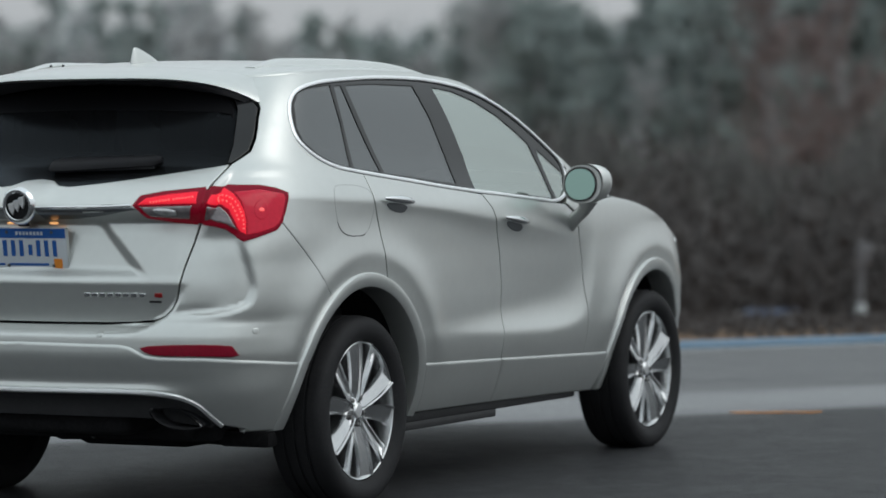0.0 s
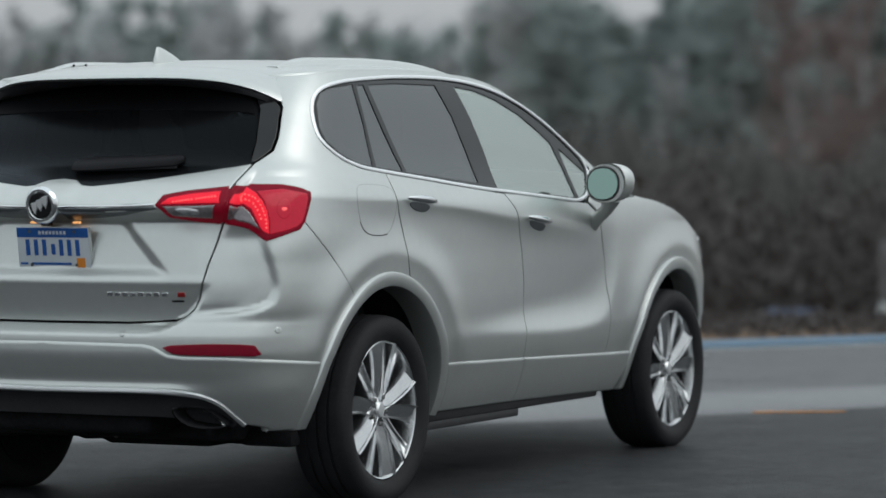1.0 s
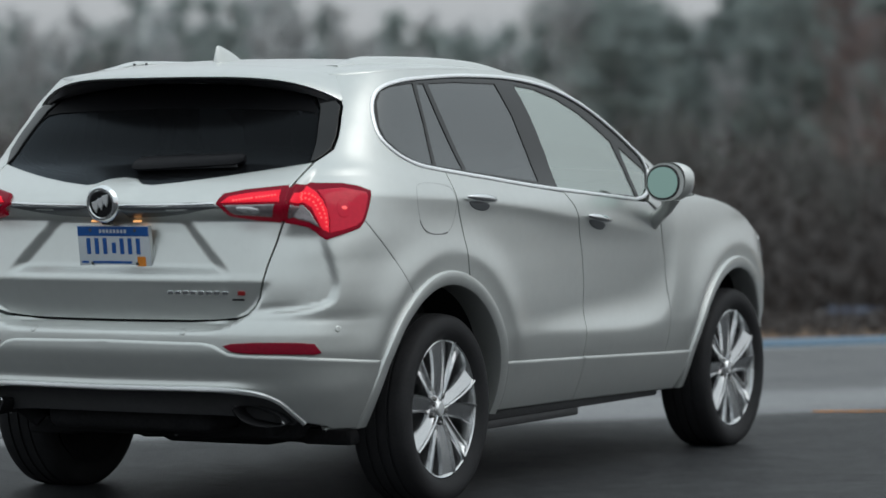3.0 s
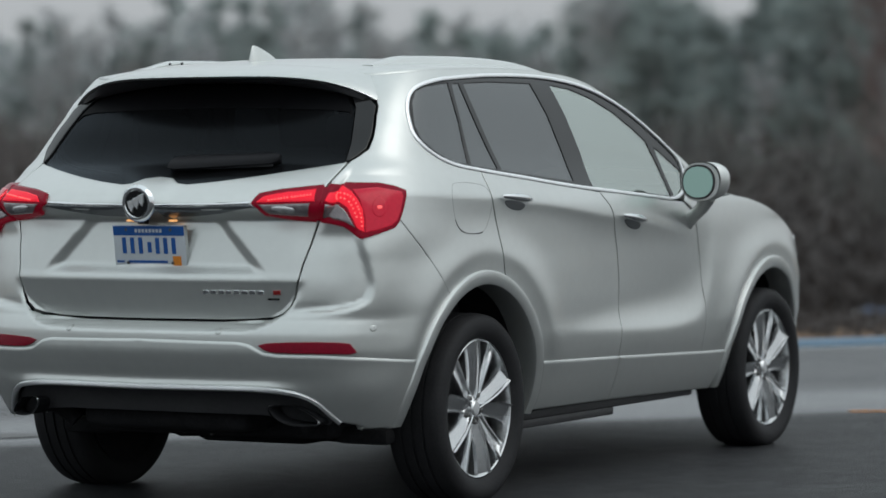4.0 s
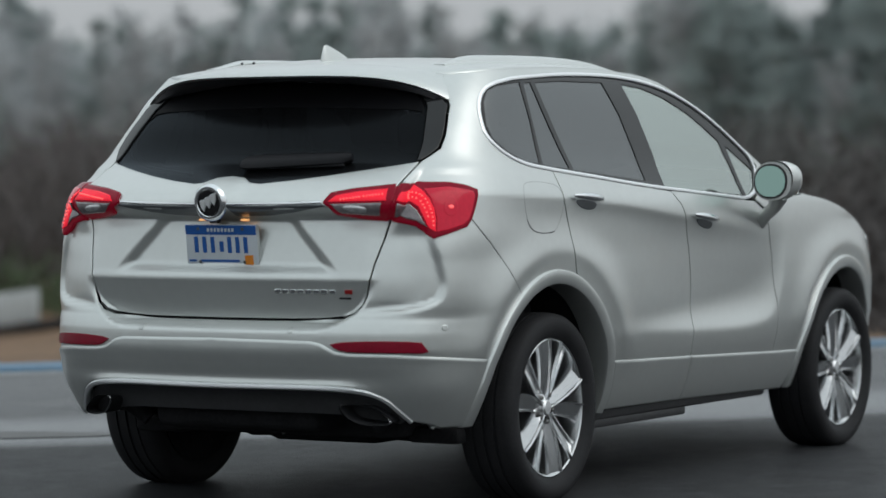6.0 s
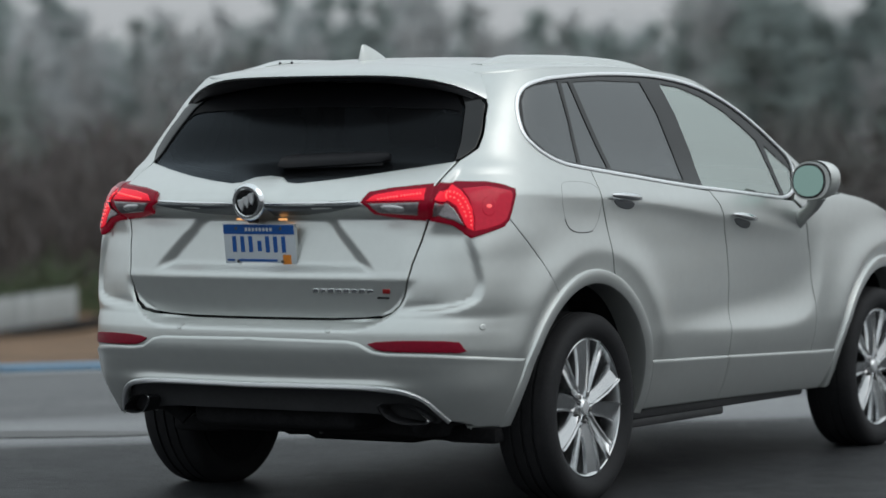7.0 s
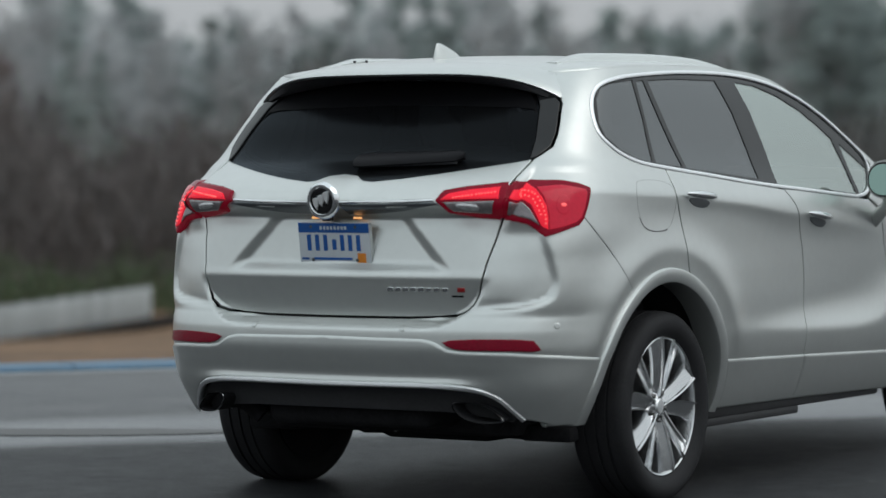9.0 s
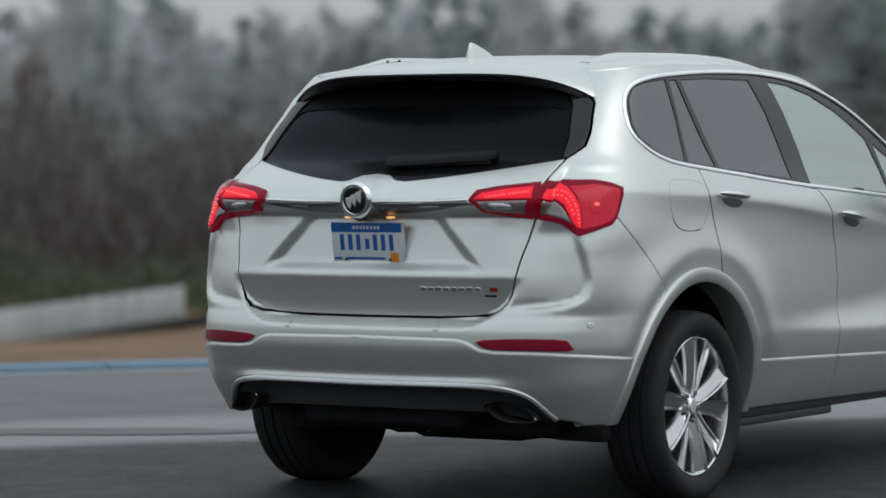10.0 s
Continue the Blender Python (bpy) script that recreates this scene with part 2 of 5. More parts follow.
def shell(theta, z):
    """The car's skin: the place for a turn theta (0 straight back, pi straight ahead) at the height z."""
    theta, z = np.broadcast_arrays(np.asarray(theta, float), np.asarray(z, float))
    c, s = np.cos(theta), np.sin(theta)
    p = CORNER(z)
    r = np.full(theta.shape, 1.0)
    for _ in range(7):
        x, y = MID - r * c, r * s
        a = np.maximum(c, 1e-4) / np.maximum(MID - rear_face(y, z), 0.2)
        b = np.maximum(s, 1e-4) / half_width(x, z)
        d = np.maximum(-c, 1e-4) / (FRONT(z) - 0.16 * y * y - MID)
        r = (a ** p + b ** p + d ** p) ** (-1 / p)
    # shallow pocket with a sharp edge that runs down from the tail lamp and curls in above the bumper
    steep = (EDGE(z + 0.004) - EDGE(z - 0.004)) / 0.008
    d = theta - EDGE(z)
    near = d / np.sqrt(1 + (1.9 * steep) ** 2)
    r = r * (1 + 0.005 * step(0.64, 0.80, z) * step(1.06, 0.90, z) * np.exp(-(d / 0.10) ** 2))
    r = r * (1 - 0.011 * step(0.003, -0.018, near) * step(-0.15, -0.05, d) * step(0.712, 0.750, z) * step(1.06, 0.98, z))
    return np.stack([MID - r * c, -r * s, z + 0 * r], -1)


_th = np.linspace(0, math.pi, 3001)
_pl = shell(_th, np.full(3001, 0.80))
_ARC = np.concatenate([[0], np.cumsum(np.hypot(*np.diff(_pl[:, :2], axis=0).T))])


def skin(u, z):
    """The same skin with u as the length round the waist from the middle of the tail."""
    return shell(np.interp(u, _ARC, _th), z)


def skin_normal(u, z):
    e = 0.004
    n = np.cross(skin(u + e, z) - skin(u - e, z), skin(u, z + e) - skin(u, z - e))
    return n / np.linalg.norm(n, axis=-1, keepdims=True)


_us, _zs = np.linspace(0, _ARC[-1], 640), np.arange(0.20, 1.70, 0.004)
_NET = skin(_us[None, :], _zs[:, None])


def _row(z):
    k = min(max((z - _zs[0]) / 0.004, 0.0), len(_zs) - 1.001)
    i = int(k)
    return _NET[i] * (1 - k + i) + _NET[i + 1] * (k - i)


def u_side(x, z):
    return float(np.interp(x, _row(z)[:, 0], _us))


def u_rear(y, z):
    p = _row(z)[:300]
    k = int(np.argmax(-p[:, 1]))
    return float(np.interp(y, -p[:k + 1, 1], _us[:k + 1]))


# ---- mesh tools ----
from mathutils.geometry import delaunay_2d_cdt


def mesh_object(name, verts, faces, mat, parent=None, label="", smooth=True, normals=None):
    me = bpy.data.meshes.new(name)
    me.from_pydata([tuple(map(float, v)) for v in verts], [], faces)
    me.materials.append(mat)
    if smooth:
        me.polygons.foreach_set("use_smooth", [True] * len(me.polygons))
    me.validate()
    if normals is not None:
        me.normals_split_custom_set_from_vertices([tuple(map(float, n)) for n in normals])
    ob = new(name, me)
    if parent is not None:
        ob.parent = parent
    if label:
        ob["label"] = label
    return ob


def part(name, bm, mat, parent=None, label="", smooth=True):
    bmesh.ops.recalc_face_normals(bm, faces=bm.faces)
    me = bpy.data.meshes.new(name)
    bm.to_mesh(me)
    bm.free()
    me.materials.append(mat)
    if smooth:
        me.polygons.foreach_set("use_smooth", [True] * len(me.polygons))
        me.set_sharp_from_angle(angle=radians(38))
    ob = new(name, me)
    if parent is not None:
        ob.parent = parent
    if label:
        ob["label"] = label
    return ob


def box(size, at=(0, 0, 0), bevel=0.0, turn=None, bm=None, seg=2):
    own = bmesh.new()
    bmesh.ops.create_cube(own, size=1)
    bmesh.ops.scale(own, vec=size, verts=own.verts)
    if bevel:
        bmesh.ops.bevel(own, geom=own.edges[:], offset=bevel, segments=seg, affect="EDGES", profile=0.5)
    m = Matrix.Translation(at) @ (turn if turn is not None else Matrix())
    bmesh.ops.transform(own, matrix=m, verts=own.verts)
    if bm is None:
        return own
    me = bpy.data.meshes.new("tmp")
    own.to_mesh(me)
    own.free()
    bm.from_mesh(me)
    bpy.data.meshes.remove(me)
    return bm


def tube(points, radius, sides=8, bm=None, cap=True):
    """A round rod along points; radius may be a list."""
    bm = bm or bmesh.new()
    rings = []
    pts = [Vector(p) for p in points]
    for i, p in enumerate(pts):
        d = (pts[min(i + 1, len(pts) - 1)] - pts[max(i - 1, 0)]).normalized()
        a = d.orthogonal().normalized() if abs(d.z) > 0.95 else d.cross(Vector((0, 0, 1))).normalized()
        b = d.cross(a)
        r = radius[i] if isinstance(radius, (list, tuple)) else radius
        rings.append([bm.verts.new(p + a * r * math.cos(2 * math.pi * k / sides) + b * r * math.sin(2 * math.pi * k / sides)) for k in range(sides)])
    for r0, r1 in zip(rings, rings[1:]):
        for k in range(sides):
            bm.faces.new((r0[k], r0[(k + 1) % sides], r1[(k + 1) % sides], r1[k]))
    if cap:
        bm.faces.new(rings[0][::-1])
        bm.faces.new(rings[-1])
    return bm


def spun(profile, sides=64, bm=None, axis_y=True):
    """A turned body: profile of (radius, y) about the y axis."""
    bm = bm or bmesh.new()
    rings = []
    for k in range(sides):
        a = 2 * math.pi * k / sides
        rings.append([bm.verts.new((r * math.cos(a), y, r * math.sin(a))) for r, y in profile])
    for k in range(sides):
        r0, r1 = rings[k], rings[(k + 1) % sides]
        for i in range(len(profile) - 1):
            bm.faces.new((r0[i], r1[i], r1[i + 1], r0[i + 1]))
    return bm


def chaikin(pts, n=2, closed=True):
    pts = np.asarray(pts, float)
    for _ in range(n):
        if closed:
            nxt = np.roll(pts, -1, axis=0)
            pts = np.stack([0.75 * pts + 0.25 * nxt, 0.25 * pts + 0.75 * nxt], 1).reshape(-1, 2)
        else:
            a, b = pts[:-1], pts[1:]
            mid = np.stack([0.75 * a + 0.25 * b, 0.25 * a + 0.75 * b], 1).reshape(-1, 2)
            pts = np.concatenate([pts[:1], mid[1:-1], pts[-1:]])
    return pts


def dense(pts, d, closed=True):
    pts = np.asarray(pts, float)
    ends = np.roll(pts, -1, axis=0) if closed else pts[1:]
    out = []
    for a, b in zip(pts, ends):
        n = max(1, int(math.ceil(np.linalg.norm(b - a) / d)))
        out += [a + (b - a) * k / n for k in range(n)]
    if not closed:
        out.append(pts[-1])
    return np.array(out)


def inside(poly, pts):
    x, y = pts[:, 0], pts[:, 1]
    c = np.zeros(len(pts), bool)
    for (x0, y0), (x1, y1) in zip(poly, np.roll(poly, -1, axis=0)):
        if y0 != y1:
            c ^= ((y0 > y) != (y1 > y)) & (x < (x1 - x0) * (y - y0) / (y1 - y0) + x0)
    return c


def shrunk(poly, d):
    """The loop moved inwards by d."""
    area = 0.5 * np.sum(poly[:, 0] * np.roll(poly[:, 1], -1) - np.roll(poly[:, 0], -1) * poly[:, 1])
    t = np.roll(poly, -1, axis=0) - np.roll(poly, 1, axis=0)
    t /= np.maximum(np.linalg.norm(t, axis=1, keepdims=True), 1e-9)
    n = np.stack([-t[:, 1], t[:, 0]], 1) * (1 if area > 0 else -1)
    return poly + n * d


def loop(spec, smooth=0):
    """A loop on the skin from stations: ("x", x, z) on the flank, ("y", y, z) on the tail, ("u", u, z)."""
    out = []
    for k, a, z in spec:
        out.append((u_side(a, z) if k == "x" else u_rear(a, z) if k == "y" else a, z))
    out = np.array(out)
    if smooth:
        out = chaikin(out, smooth)
        out = out[np.linalg.norm(out - np.roll(out, 1, axis=0), axis=1) > 1e-5]
    return out


def arc(cx, r, a0, a1, n=14, cz=0.345):
    """Stations on a wheel arch, by degrees from straight ahead upwards."""
    return [("x", cx + r * math.cos(radians(a)), cz + r * math.sin(radians(a))) for a in np.linspace(a0, a1, n)]


def panel(name, outline, mat, parent, off=0.0, res=0.02, gap=0.0008, thick=0.02, lip=0.0022, holes=(), half=False, label="", side=-1, edge=0.004):
    """A sheet of the car's skin inside a loop, with a rounded, turned-in edge. half: the loop is one half of a part that
    crosses the middle. side: -1 right flank, 1 left flank."""
    loops = [dense(shrunk(dense(outline, res * 0.7), gap), res * 0.7)]
    loops += [dense(shrunk(dense(h, res * 0.7), -gap), res * 0.7) for h in holes]
    if half:
        loops[0][:, 0] = np.where(outline_centre(loops[0], gap), 0.0, loops[0][:, 0])
    insets = [shrunk(lp, edge if i == 0 else -edge) for i, lp in enumerate(loops)]
    lo, hi = loops[0].min(0), loops[0].max(0)
    gx, gy = np.meshgrid(np.arange(lo[0], hi[0] + res, res), np.arange(lo[1], hi[1] + res, res * 0.87))
    gx[1::2] += res / 2
    grid = np.stack([gx.ravel(), gy.ravel()], 1)
    keep = inside(loops[0], grid)
    for h in loops[1:]:
        keep &= ~inside(h, grid)
    grid = grid[keep]
    border = np.concatenate(loops)
    near = np.min(np.linalg.norm(grid[:, None] - border[None], axis=2), axis=1) if len(grid) else np.zeros(0)
    grid = grid[near > max(0.45 * res, edge + 0.003)]
    if half:
        grid = grid[grid[:, 0] > 0.4 * res]
    ins = np.concatenate(insets)
    ok = inside(loops[0], ins)
    if half:
        ok &= ins[:, 0] > 0.002
    for h in loops[1:]:
        ok &= ~inside(h, ins)
    pts = np.concatenate([border, ins[ok], grid])
    edges, k = [], 0
    for lp in loops:
        edges += [(k + i, k + (i + 1) % len(lp)) for i in range(len(lp))]
        k += len(lp)
    v, _, f, _, _, _ = delaunay_2d_cdt([Vector(p) for p in pts], edges, [], 0, 1e-6)
    v = np.array([tuple(p) for p in v])
    f = np.array([tuple(t) for t in f if len(t) == 3])
    c = v[f].mean(1)
    keep = inside(loops[0], c)
    for h in loops[1:]:
        keep &= ~inside(h, c)
    f = f[keep]
    centre = half & (v[:, 0] < 1e-5)
    n = skin_normal(v[:, 0], v[:, 1])
    p = skin(v[:, 0], v[:, 1]) + n * off
    nn = n.copy()
    # edges of the sheet, in order, for the turned-in rim
    count = {}
    for t in f:
        for a, b in ((t[0], t[1]), (t[1], t[2]), (t[2], t[0])):
            count[(a, b)] = count.get((a, b), 0) + 1
    open_edges = [(a, b) for (a, b) in count if (b, a) not in count and not (centre[a] and centre[b])]
    rim = np.zeros(len(v), bool)
    for a, b in open_edges:
        rim[a] = rim[b] = True
    p[rim] -= n[rim] * lip
    out = np.zeros_like(p)
    for a, b in open_edges:
        w = np.cross(p[b] - p[a], n[a])
        w /= max(np.linalg.norm(w), 1e-9)
        out[a] += w
        out[b] += w
    ln = np.linalg.norm(out, axis=1, keepdims=True)
    out = out / np.maximum(ln, 1e-9)
    nn[rim] = nn[rim] + 0.7 * out[rim]
    nn /= np.linalg.norm(nn, axis=1, keepdims=True)
    verts, norms, faces = [*p], [*nn], [tuple(map(int, t)) for t in f]
    made = {}
    for a, b in open_edges:
        for q in (a, b):
            if q not in made:
                made[q] = (len(verts), len(verts) + 1)
                verts += [p[q], p[q] - n[q] * thick]
                norms += [out[q] + 1e-6, out[q] + 1e-6]
        faces.append((made[b][0], made[a][0], made[a][1], made[b][1]))
    verts, norms = np.array(verts), np.array(norms)
    flip = np.array([1, -1, 1])
    if half:
        k = len(verts)
        verts, norms = np.concatenate([verts, verts * flip]), np.concatenate([norms, norms * flip])
        faces += [tuple(i + k for i in reversed(t)) for t in faces]
    elif side > 0:
        verts, norms = verts * flip, norms * flip
        faces = [tuple(reversed(t)) for t in faces]
    return mesh_object(name, verts, faces, mat, parent, label, True, norms)


def outline_centre(pts, gap):
    return pts[:, 0] < gap * 1.6


def sweep(name, path, normals, profile, mat, parent, closed=False, label="", side=-1):
    """A moulding: profile of (across, out) carried along a path on the skin."""
    path, normals = np.asarray(path, float), np.asarray(normals, float)
    n = len(path)
    t = (np.roll(path, -1, 0) - np.roll(path, 1, 0)) if closed else np.gradient(path, axis=0)
    t /= np.linalg.norm(t, axis=1, keepdims=True)
    lat = np.cross(t, normals)
    lat /= np.linalg.norm(lat, axis=1, keepdims=True)
    m = len(profile)
    verts = np.concatenate([path + lat * a + normals * b for a, b in profile]).reshape(m, n, 3).transpose(1, 0, 2).reshape(-1, 3)
    faces = []
    for i in range(n if closed else n - 1):
        j = (i + 1) % n
        for k in range(m):
            faces.append((i * m + k, i * m + (k + 1) % m, j * m + (k + 1) % m, j * m + k))
    if not closed:
        faces += [tuple(range(m))[::-1], tuple((n - 1) * m + k for k in range(m))]
    if side > 0:
        verts = verts * np.array([1, -1, 1])
    bm = bmesh.new()
    vs = [bm.verts.new(v) for v in verts]
    for f in faces:
        bm.faces.new([vs[k] for k in f])
    return part(name, bm, mat, parent, label)


def on_skin(pts, off=0.0):
    pts = np.asarray(pts, float)
    n = skin_normal(pts[:, 0], pts[:, 1])
    return skin(pts[:, 0], pts[:, 1]) + n * off, n


def line(spec, d=0.02, smooth=2):
    out = np.array([(u_side(a, z) if k == "x" else u_rear(a, z) if k == "y" else a, z) for k, a, z in spec])
    return dense(chaikin(out, smooth, False) if smooth else out, d, False)


def both(spec):
    """A line from one flank round the tail to the other, from the right half's stations that begin in the middle."""
    p, n = on_skin(line(spec))
    flip = np.array([1, -1, 1])
    return np.concatenate([p[:0:-1] * flip, p]), np.concatenate([n[:0:-1] * flip, n])


def bar_profile(w, h, base=-0.004):
    return [(-w, base), (-w, h * 0.5), (-w * 0.6, h * 0.92), (0, h), (w * 0.6, h * 0.92), (w, h * 0.5), (w, base)]

# ---- the ground, along the kerb: local x runs along it, local y away from the car ----
ALONG = Matrix.Translation((10.28, 1.23, 0)) @ Matrix.Rotation(radians(-41.7), 4, "Z")

KERBSIDE = ALONG @ Matrix.Translation((0, 0.365, 0)) @ Matrix.Rotation(radians(4.95), 4, "Z")


def fall(y):
    return -0.03 - 1.75 * float(step(0.2, 40, y)) ** 0.8


def asphalt():
    m = material("wet_asphalt", (0.047, 0.048, 0.051), 0.5, 0, 0, 0.6, 9.0, 0.9, 120)
    t = m.node_tree
    b = t.nodes["Principled BSDF"]
    co, sep = t.nodes.new("ShaderNodeTexCoord"), t.nodes.new("ShaderNodeSeparateXYZ")
    wave = t.nodes.new("ShaderNodeTexNoise")
    wave.inputs["Scale"].default_value, wave.inputs["Detail"].default_value = 0.35, 4
    add = t.nodes.new("ShaderNodeMath")
    add.operation = "MULTIPLY_ADD"
    add.inputs[1].default_value = 0.25
    t.links.new(co.outputs["Object"], sep.inputs[0])
    t.links.new(co.outputs["Object"], wave.inputs["Vector"])
    t.links.new(wave.outputs["Fac"], add.inputs[0])
    t.links.new(sep.outputs["Y"], add.inputs[2])
    # water film over the road: thin near the car, standing in a long dip, damp towards the kerb
    scale = t.nodes.new("ShaderNodeMapRange")
    scale.inputs["From Min"].default_value, scale.inputs["From Max"].default_value = -14.175, 1.825
    ramp = t.nodes.new("ShaderNodeValToRGB")
    e = ramp.color_ramp.elements
    e[0].position, e[0].color = 0.0, (0.46, 0.46, 0.46, 1)
    e[1].position, e[1].color = 1.0, (0.33, 0.33, 0.33, 1)
    for p, v in ((0.55, 0.46), (0.575, 0.40), (0.602, 0.40), (0.622, 0.38), (0.66, 0.38)):
        q = e.new(p)
        q.color = (v, v, v, 1)
    t.links.new(add.outputs[0], scale.inputs["Value"])
    t.links.new(scale.outputs[0], ramp.inputs["Fac"])
    fine, mul = t.nodes.new("ShaderNodeTexNoise"), t.nodes.new("ShaderNodeMath")
    fine.inputs["Scale"].default_value, fine.inputs["Detail"].default_value = 2.2, 8
    mul.operation = "MULTIPLY_ADD"
    mul.inputs[1].default_value = 0.14
    t.links.new(co.outputs["Object"], fine.inputs["Vector"])
    t.links.new(fine.outputs["Fac"], mul.inputs[0])
    t.links.new(ramp.outputs[0], mul.inputs[2])
    shift = t.nodes.new("ShaderNodeMath")
    shift.operation = "SUBTRACT"
    shift.inputs[1].default_value = 0.07
    t.links.new(mul.outputs[0], shift.inputs[0])
    t.links.new(shift.outputs[0], b.inputs["Roughness"])
    # paler colour in the long dip and beside the kerb paints wet sky sheen
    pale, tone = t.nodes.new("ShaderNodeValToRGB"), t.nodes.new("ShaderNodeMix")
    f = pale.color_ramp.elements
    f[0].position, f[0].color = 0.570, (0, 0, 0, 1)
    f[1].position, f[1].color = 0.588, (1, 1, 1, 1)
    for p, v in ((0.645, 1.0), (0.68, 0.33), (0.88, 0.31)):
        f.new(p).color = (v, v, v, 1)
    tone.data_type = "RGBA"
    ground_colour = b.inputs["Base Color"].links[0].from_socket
    t.links.new(scale.outputs[0], pale.inputs["Fac"])
    streak, squash, vary = t.nodes.new("ShaderNodeTexNoise"), t.nodes.new("ShaderNodeMapping"), t.nodes.new("ShaderNodeMath")
    squash.inputs["Scale"].default_value = (0.35, 2.6, 1)
    streak.inputs["Scale"].default_value, streak.inputs["Detail"].default_value = 1.0, 7
    vary.operation = "MULTIPLY_ADD"
    vary.inputs[1].default_value = 1.5
    vary.inputs[2].default_value = -0.75
    spread_sum = t.nodes.new("ShaderNodeMath")
    spread_sum.operation, spread_sum.use_clamp = "MULTIPLY_ADD", True
    t.links.new(co.outputs["Object"], squash.inputs["Vector"])
    t.links.new(squash.outputs[0], streak.inputs["Vector"])
    t.links.new(streak.outputs["Fac"], vary.inputs[0])
    t.links.new(vary.outputs[0], spread_sum.inputs[0])
    t.links.new(pale.outputs[0], spread_sum.inputs[1])
    t.links.new(pale.outputs[0], spread_sum.inputs[2])
    t.links.new(spread_sum.outputs[0], tone.inputs["Factor"])
    t.links.new(ground_colour, tone.inputs["A"])
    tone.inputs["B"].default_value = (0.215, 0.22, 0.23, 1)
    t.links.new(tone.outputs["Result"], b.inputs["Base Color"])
    # the water film shines; the coarse drained asphalt hardly does
    shine = t.nodes.new("ShaderNodeMapRange")
    shine.inputs["To Min"].default_value, shine.inputs["To Max"].default_value = 0.08, 0.35
    t.links.new(pale.outputs[0], shine.inputs["Value"])
    t.links.new(shine.outputs[0], b.inputs["Specular IOR Level"])
    return m


ASPHALT = asphalt()
GRASS = material("dead_autumn_grass", (0.17, 0.10, 0.055), 0.9, 0, 0, 0.45, 0.35, 0.8, 6)
KERB_BLUE = material("worn_blue_paint", (0.050, 0.13, 0.215), 0.45, 0, 0, 0.25, 3, 0.2, 60)
LINE_WHITE = material("worn_white_paint", (0.27, 0.28, 0.285), 0.45, 0, 0, 0.2, 3, 0.2, 60)
LINE_ORANGE = material("worn_orange_paint", (0.62, 0.25, 0.06), 0.45, 0, 0, 0.3, 9, 0.2, 60)
BOARD = material("weathered_white_board", (0.40, 0.43, 0.44), 0.6, 0, 0, 0.15, 2, 0.2, 30, piece=0.12)
POST_GREY = material("weathered_grey_post", (0.14, 0.14, 0.15), 0.6, 0, 0, 0.2, 6, 0.2, 40)
TARP = material("blue_tarpaulin", (0.016, 0.042, 0.105), 0.5, 0, 0, 0.25, 4, 0.3, 20)
# bark, twigs and needles are paled: distance haze is painted into them
BARK = material("haze_paled_grey_bark", (0.27, 0.265, 0.27), 0.9, 0, 0, 0.3, 2, 0.5, 12, piece=0.2)
TWIG = material("haze_paled_winter_twigs", (0.50, 0.515, 0.525), 0.9, 0, 0, 0.2, 0.5, piece=0.12)
NEEDLE = material("haze_paled_pine_needles", (0.285, 0.335, 0.325), 0.85, 0, 0, 0.2, 0.6, piece=0.14)
BRUSH = material("brown_undergrowth", (0.122, 0.109, 0.106), 0.9, 0, 0, 0.25, 0.12)
SCRUB = material("brown_green_scrub", (0.078, 0.071, 0.070), 0.9, 0, 0, 0.25, 0.25)
DARK_WOOD = material("dark_conifer_woods", (0.19, 0.215, 0.20), 0.95, 0, 0, 0.25, 0.05)
TWIG_RED = material("russet_winter_twigs", (0.235, 0.182, 0.178), 0.9, 0, 0, 0.2, 0.5)
UNDER = material("dark_green_brown_undergrowth", (0.118, 0.116, 0.112), 0.9, 0, 0, 0.3, 0.1)
SHRUB = material("dull_green_shrub", (0.075, 0.105, 0.055), 0.9, 0, 0, 0.3, 0.4)
# the far woods carry the mist's paleness in their base colour
FAR = material("haze_paled_bare_woods", (0.57, 0.60, 0.615), 0.95, 0, 0, 0.2, 0.05)

xs = [-3000, -600, -200, -80, -40, -20, -10, 0, 10, 20, 40, 80, 200, 600, 3000]
ys = [-3000, -600, -200, -60, -10, 0.1] + [0.2 + 40 * (k / 24) for k in range(25)] + [50, 80, 140, 300, 800, 3000]
verts = [(x, y, fall(y) + (0.05 * noise.noise((x * 0.2, y * 0.3, 0)) if 1 < y < 60 else 0)) for y in ys for x in xs]
n = len(xs)
faces = [(j * n + i, j * n + i + 1, (j + 1) * n + i + 1, (j + 1) * n + i) for j in range(len(ys) - 1) for i in range(n - 1)]
ground = mesh_object("ground", verts, faces, GRASS)
ground.matrix_world = ALONG
tagged(ground, "brown dead grass falling away beyond the kerb", "ground", kind="structure")

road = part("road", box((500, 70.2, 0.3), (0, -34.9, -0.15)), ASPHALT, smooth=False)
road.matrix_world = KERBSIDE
tagged(road, "dark wet asphalt, sky sheen painted pale along a long dip", "road", kind="structure")


def kerb_section(w, h, length):
    bm = bmesh.new()
    prof = [(0, -0.1), (0, h * 0.4), (0.06, h * 0.85), (0.16, h), (w - 0.05, h), (w, h * 0.7), (w, -0.1)]
    a = [bm.verts.new((-length / 2, y, z)) for y, z in prof]
    b = [bm.verts.new((length / 2, y, z)) for y, z in prof]
    for i in range(len(prof) - 1):
        bm.faces.new((a[i], a[i + 1], b[i + 1], b[i]))
    bm.faces.new(a[::-1])
    bm.faces.new(b)
    return bm


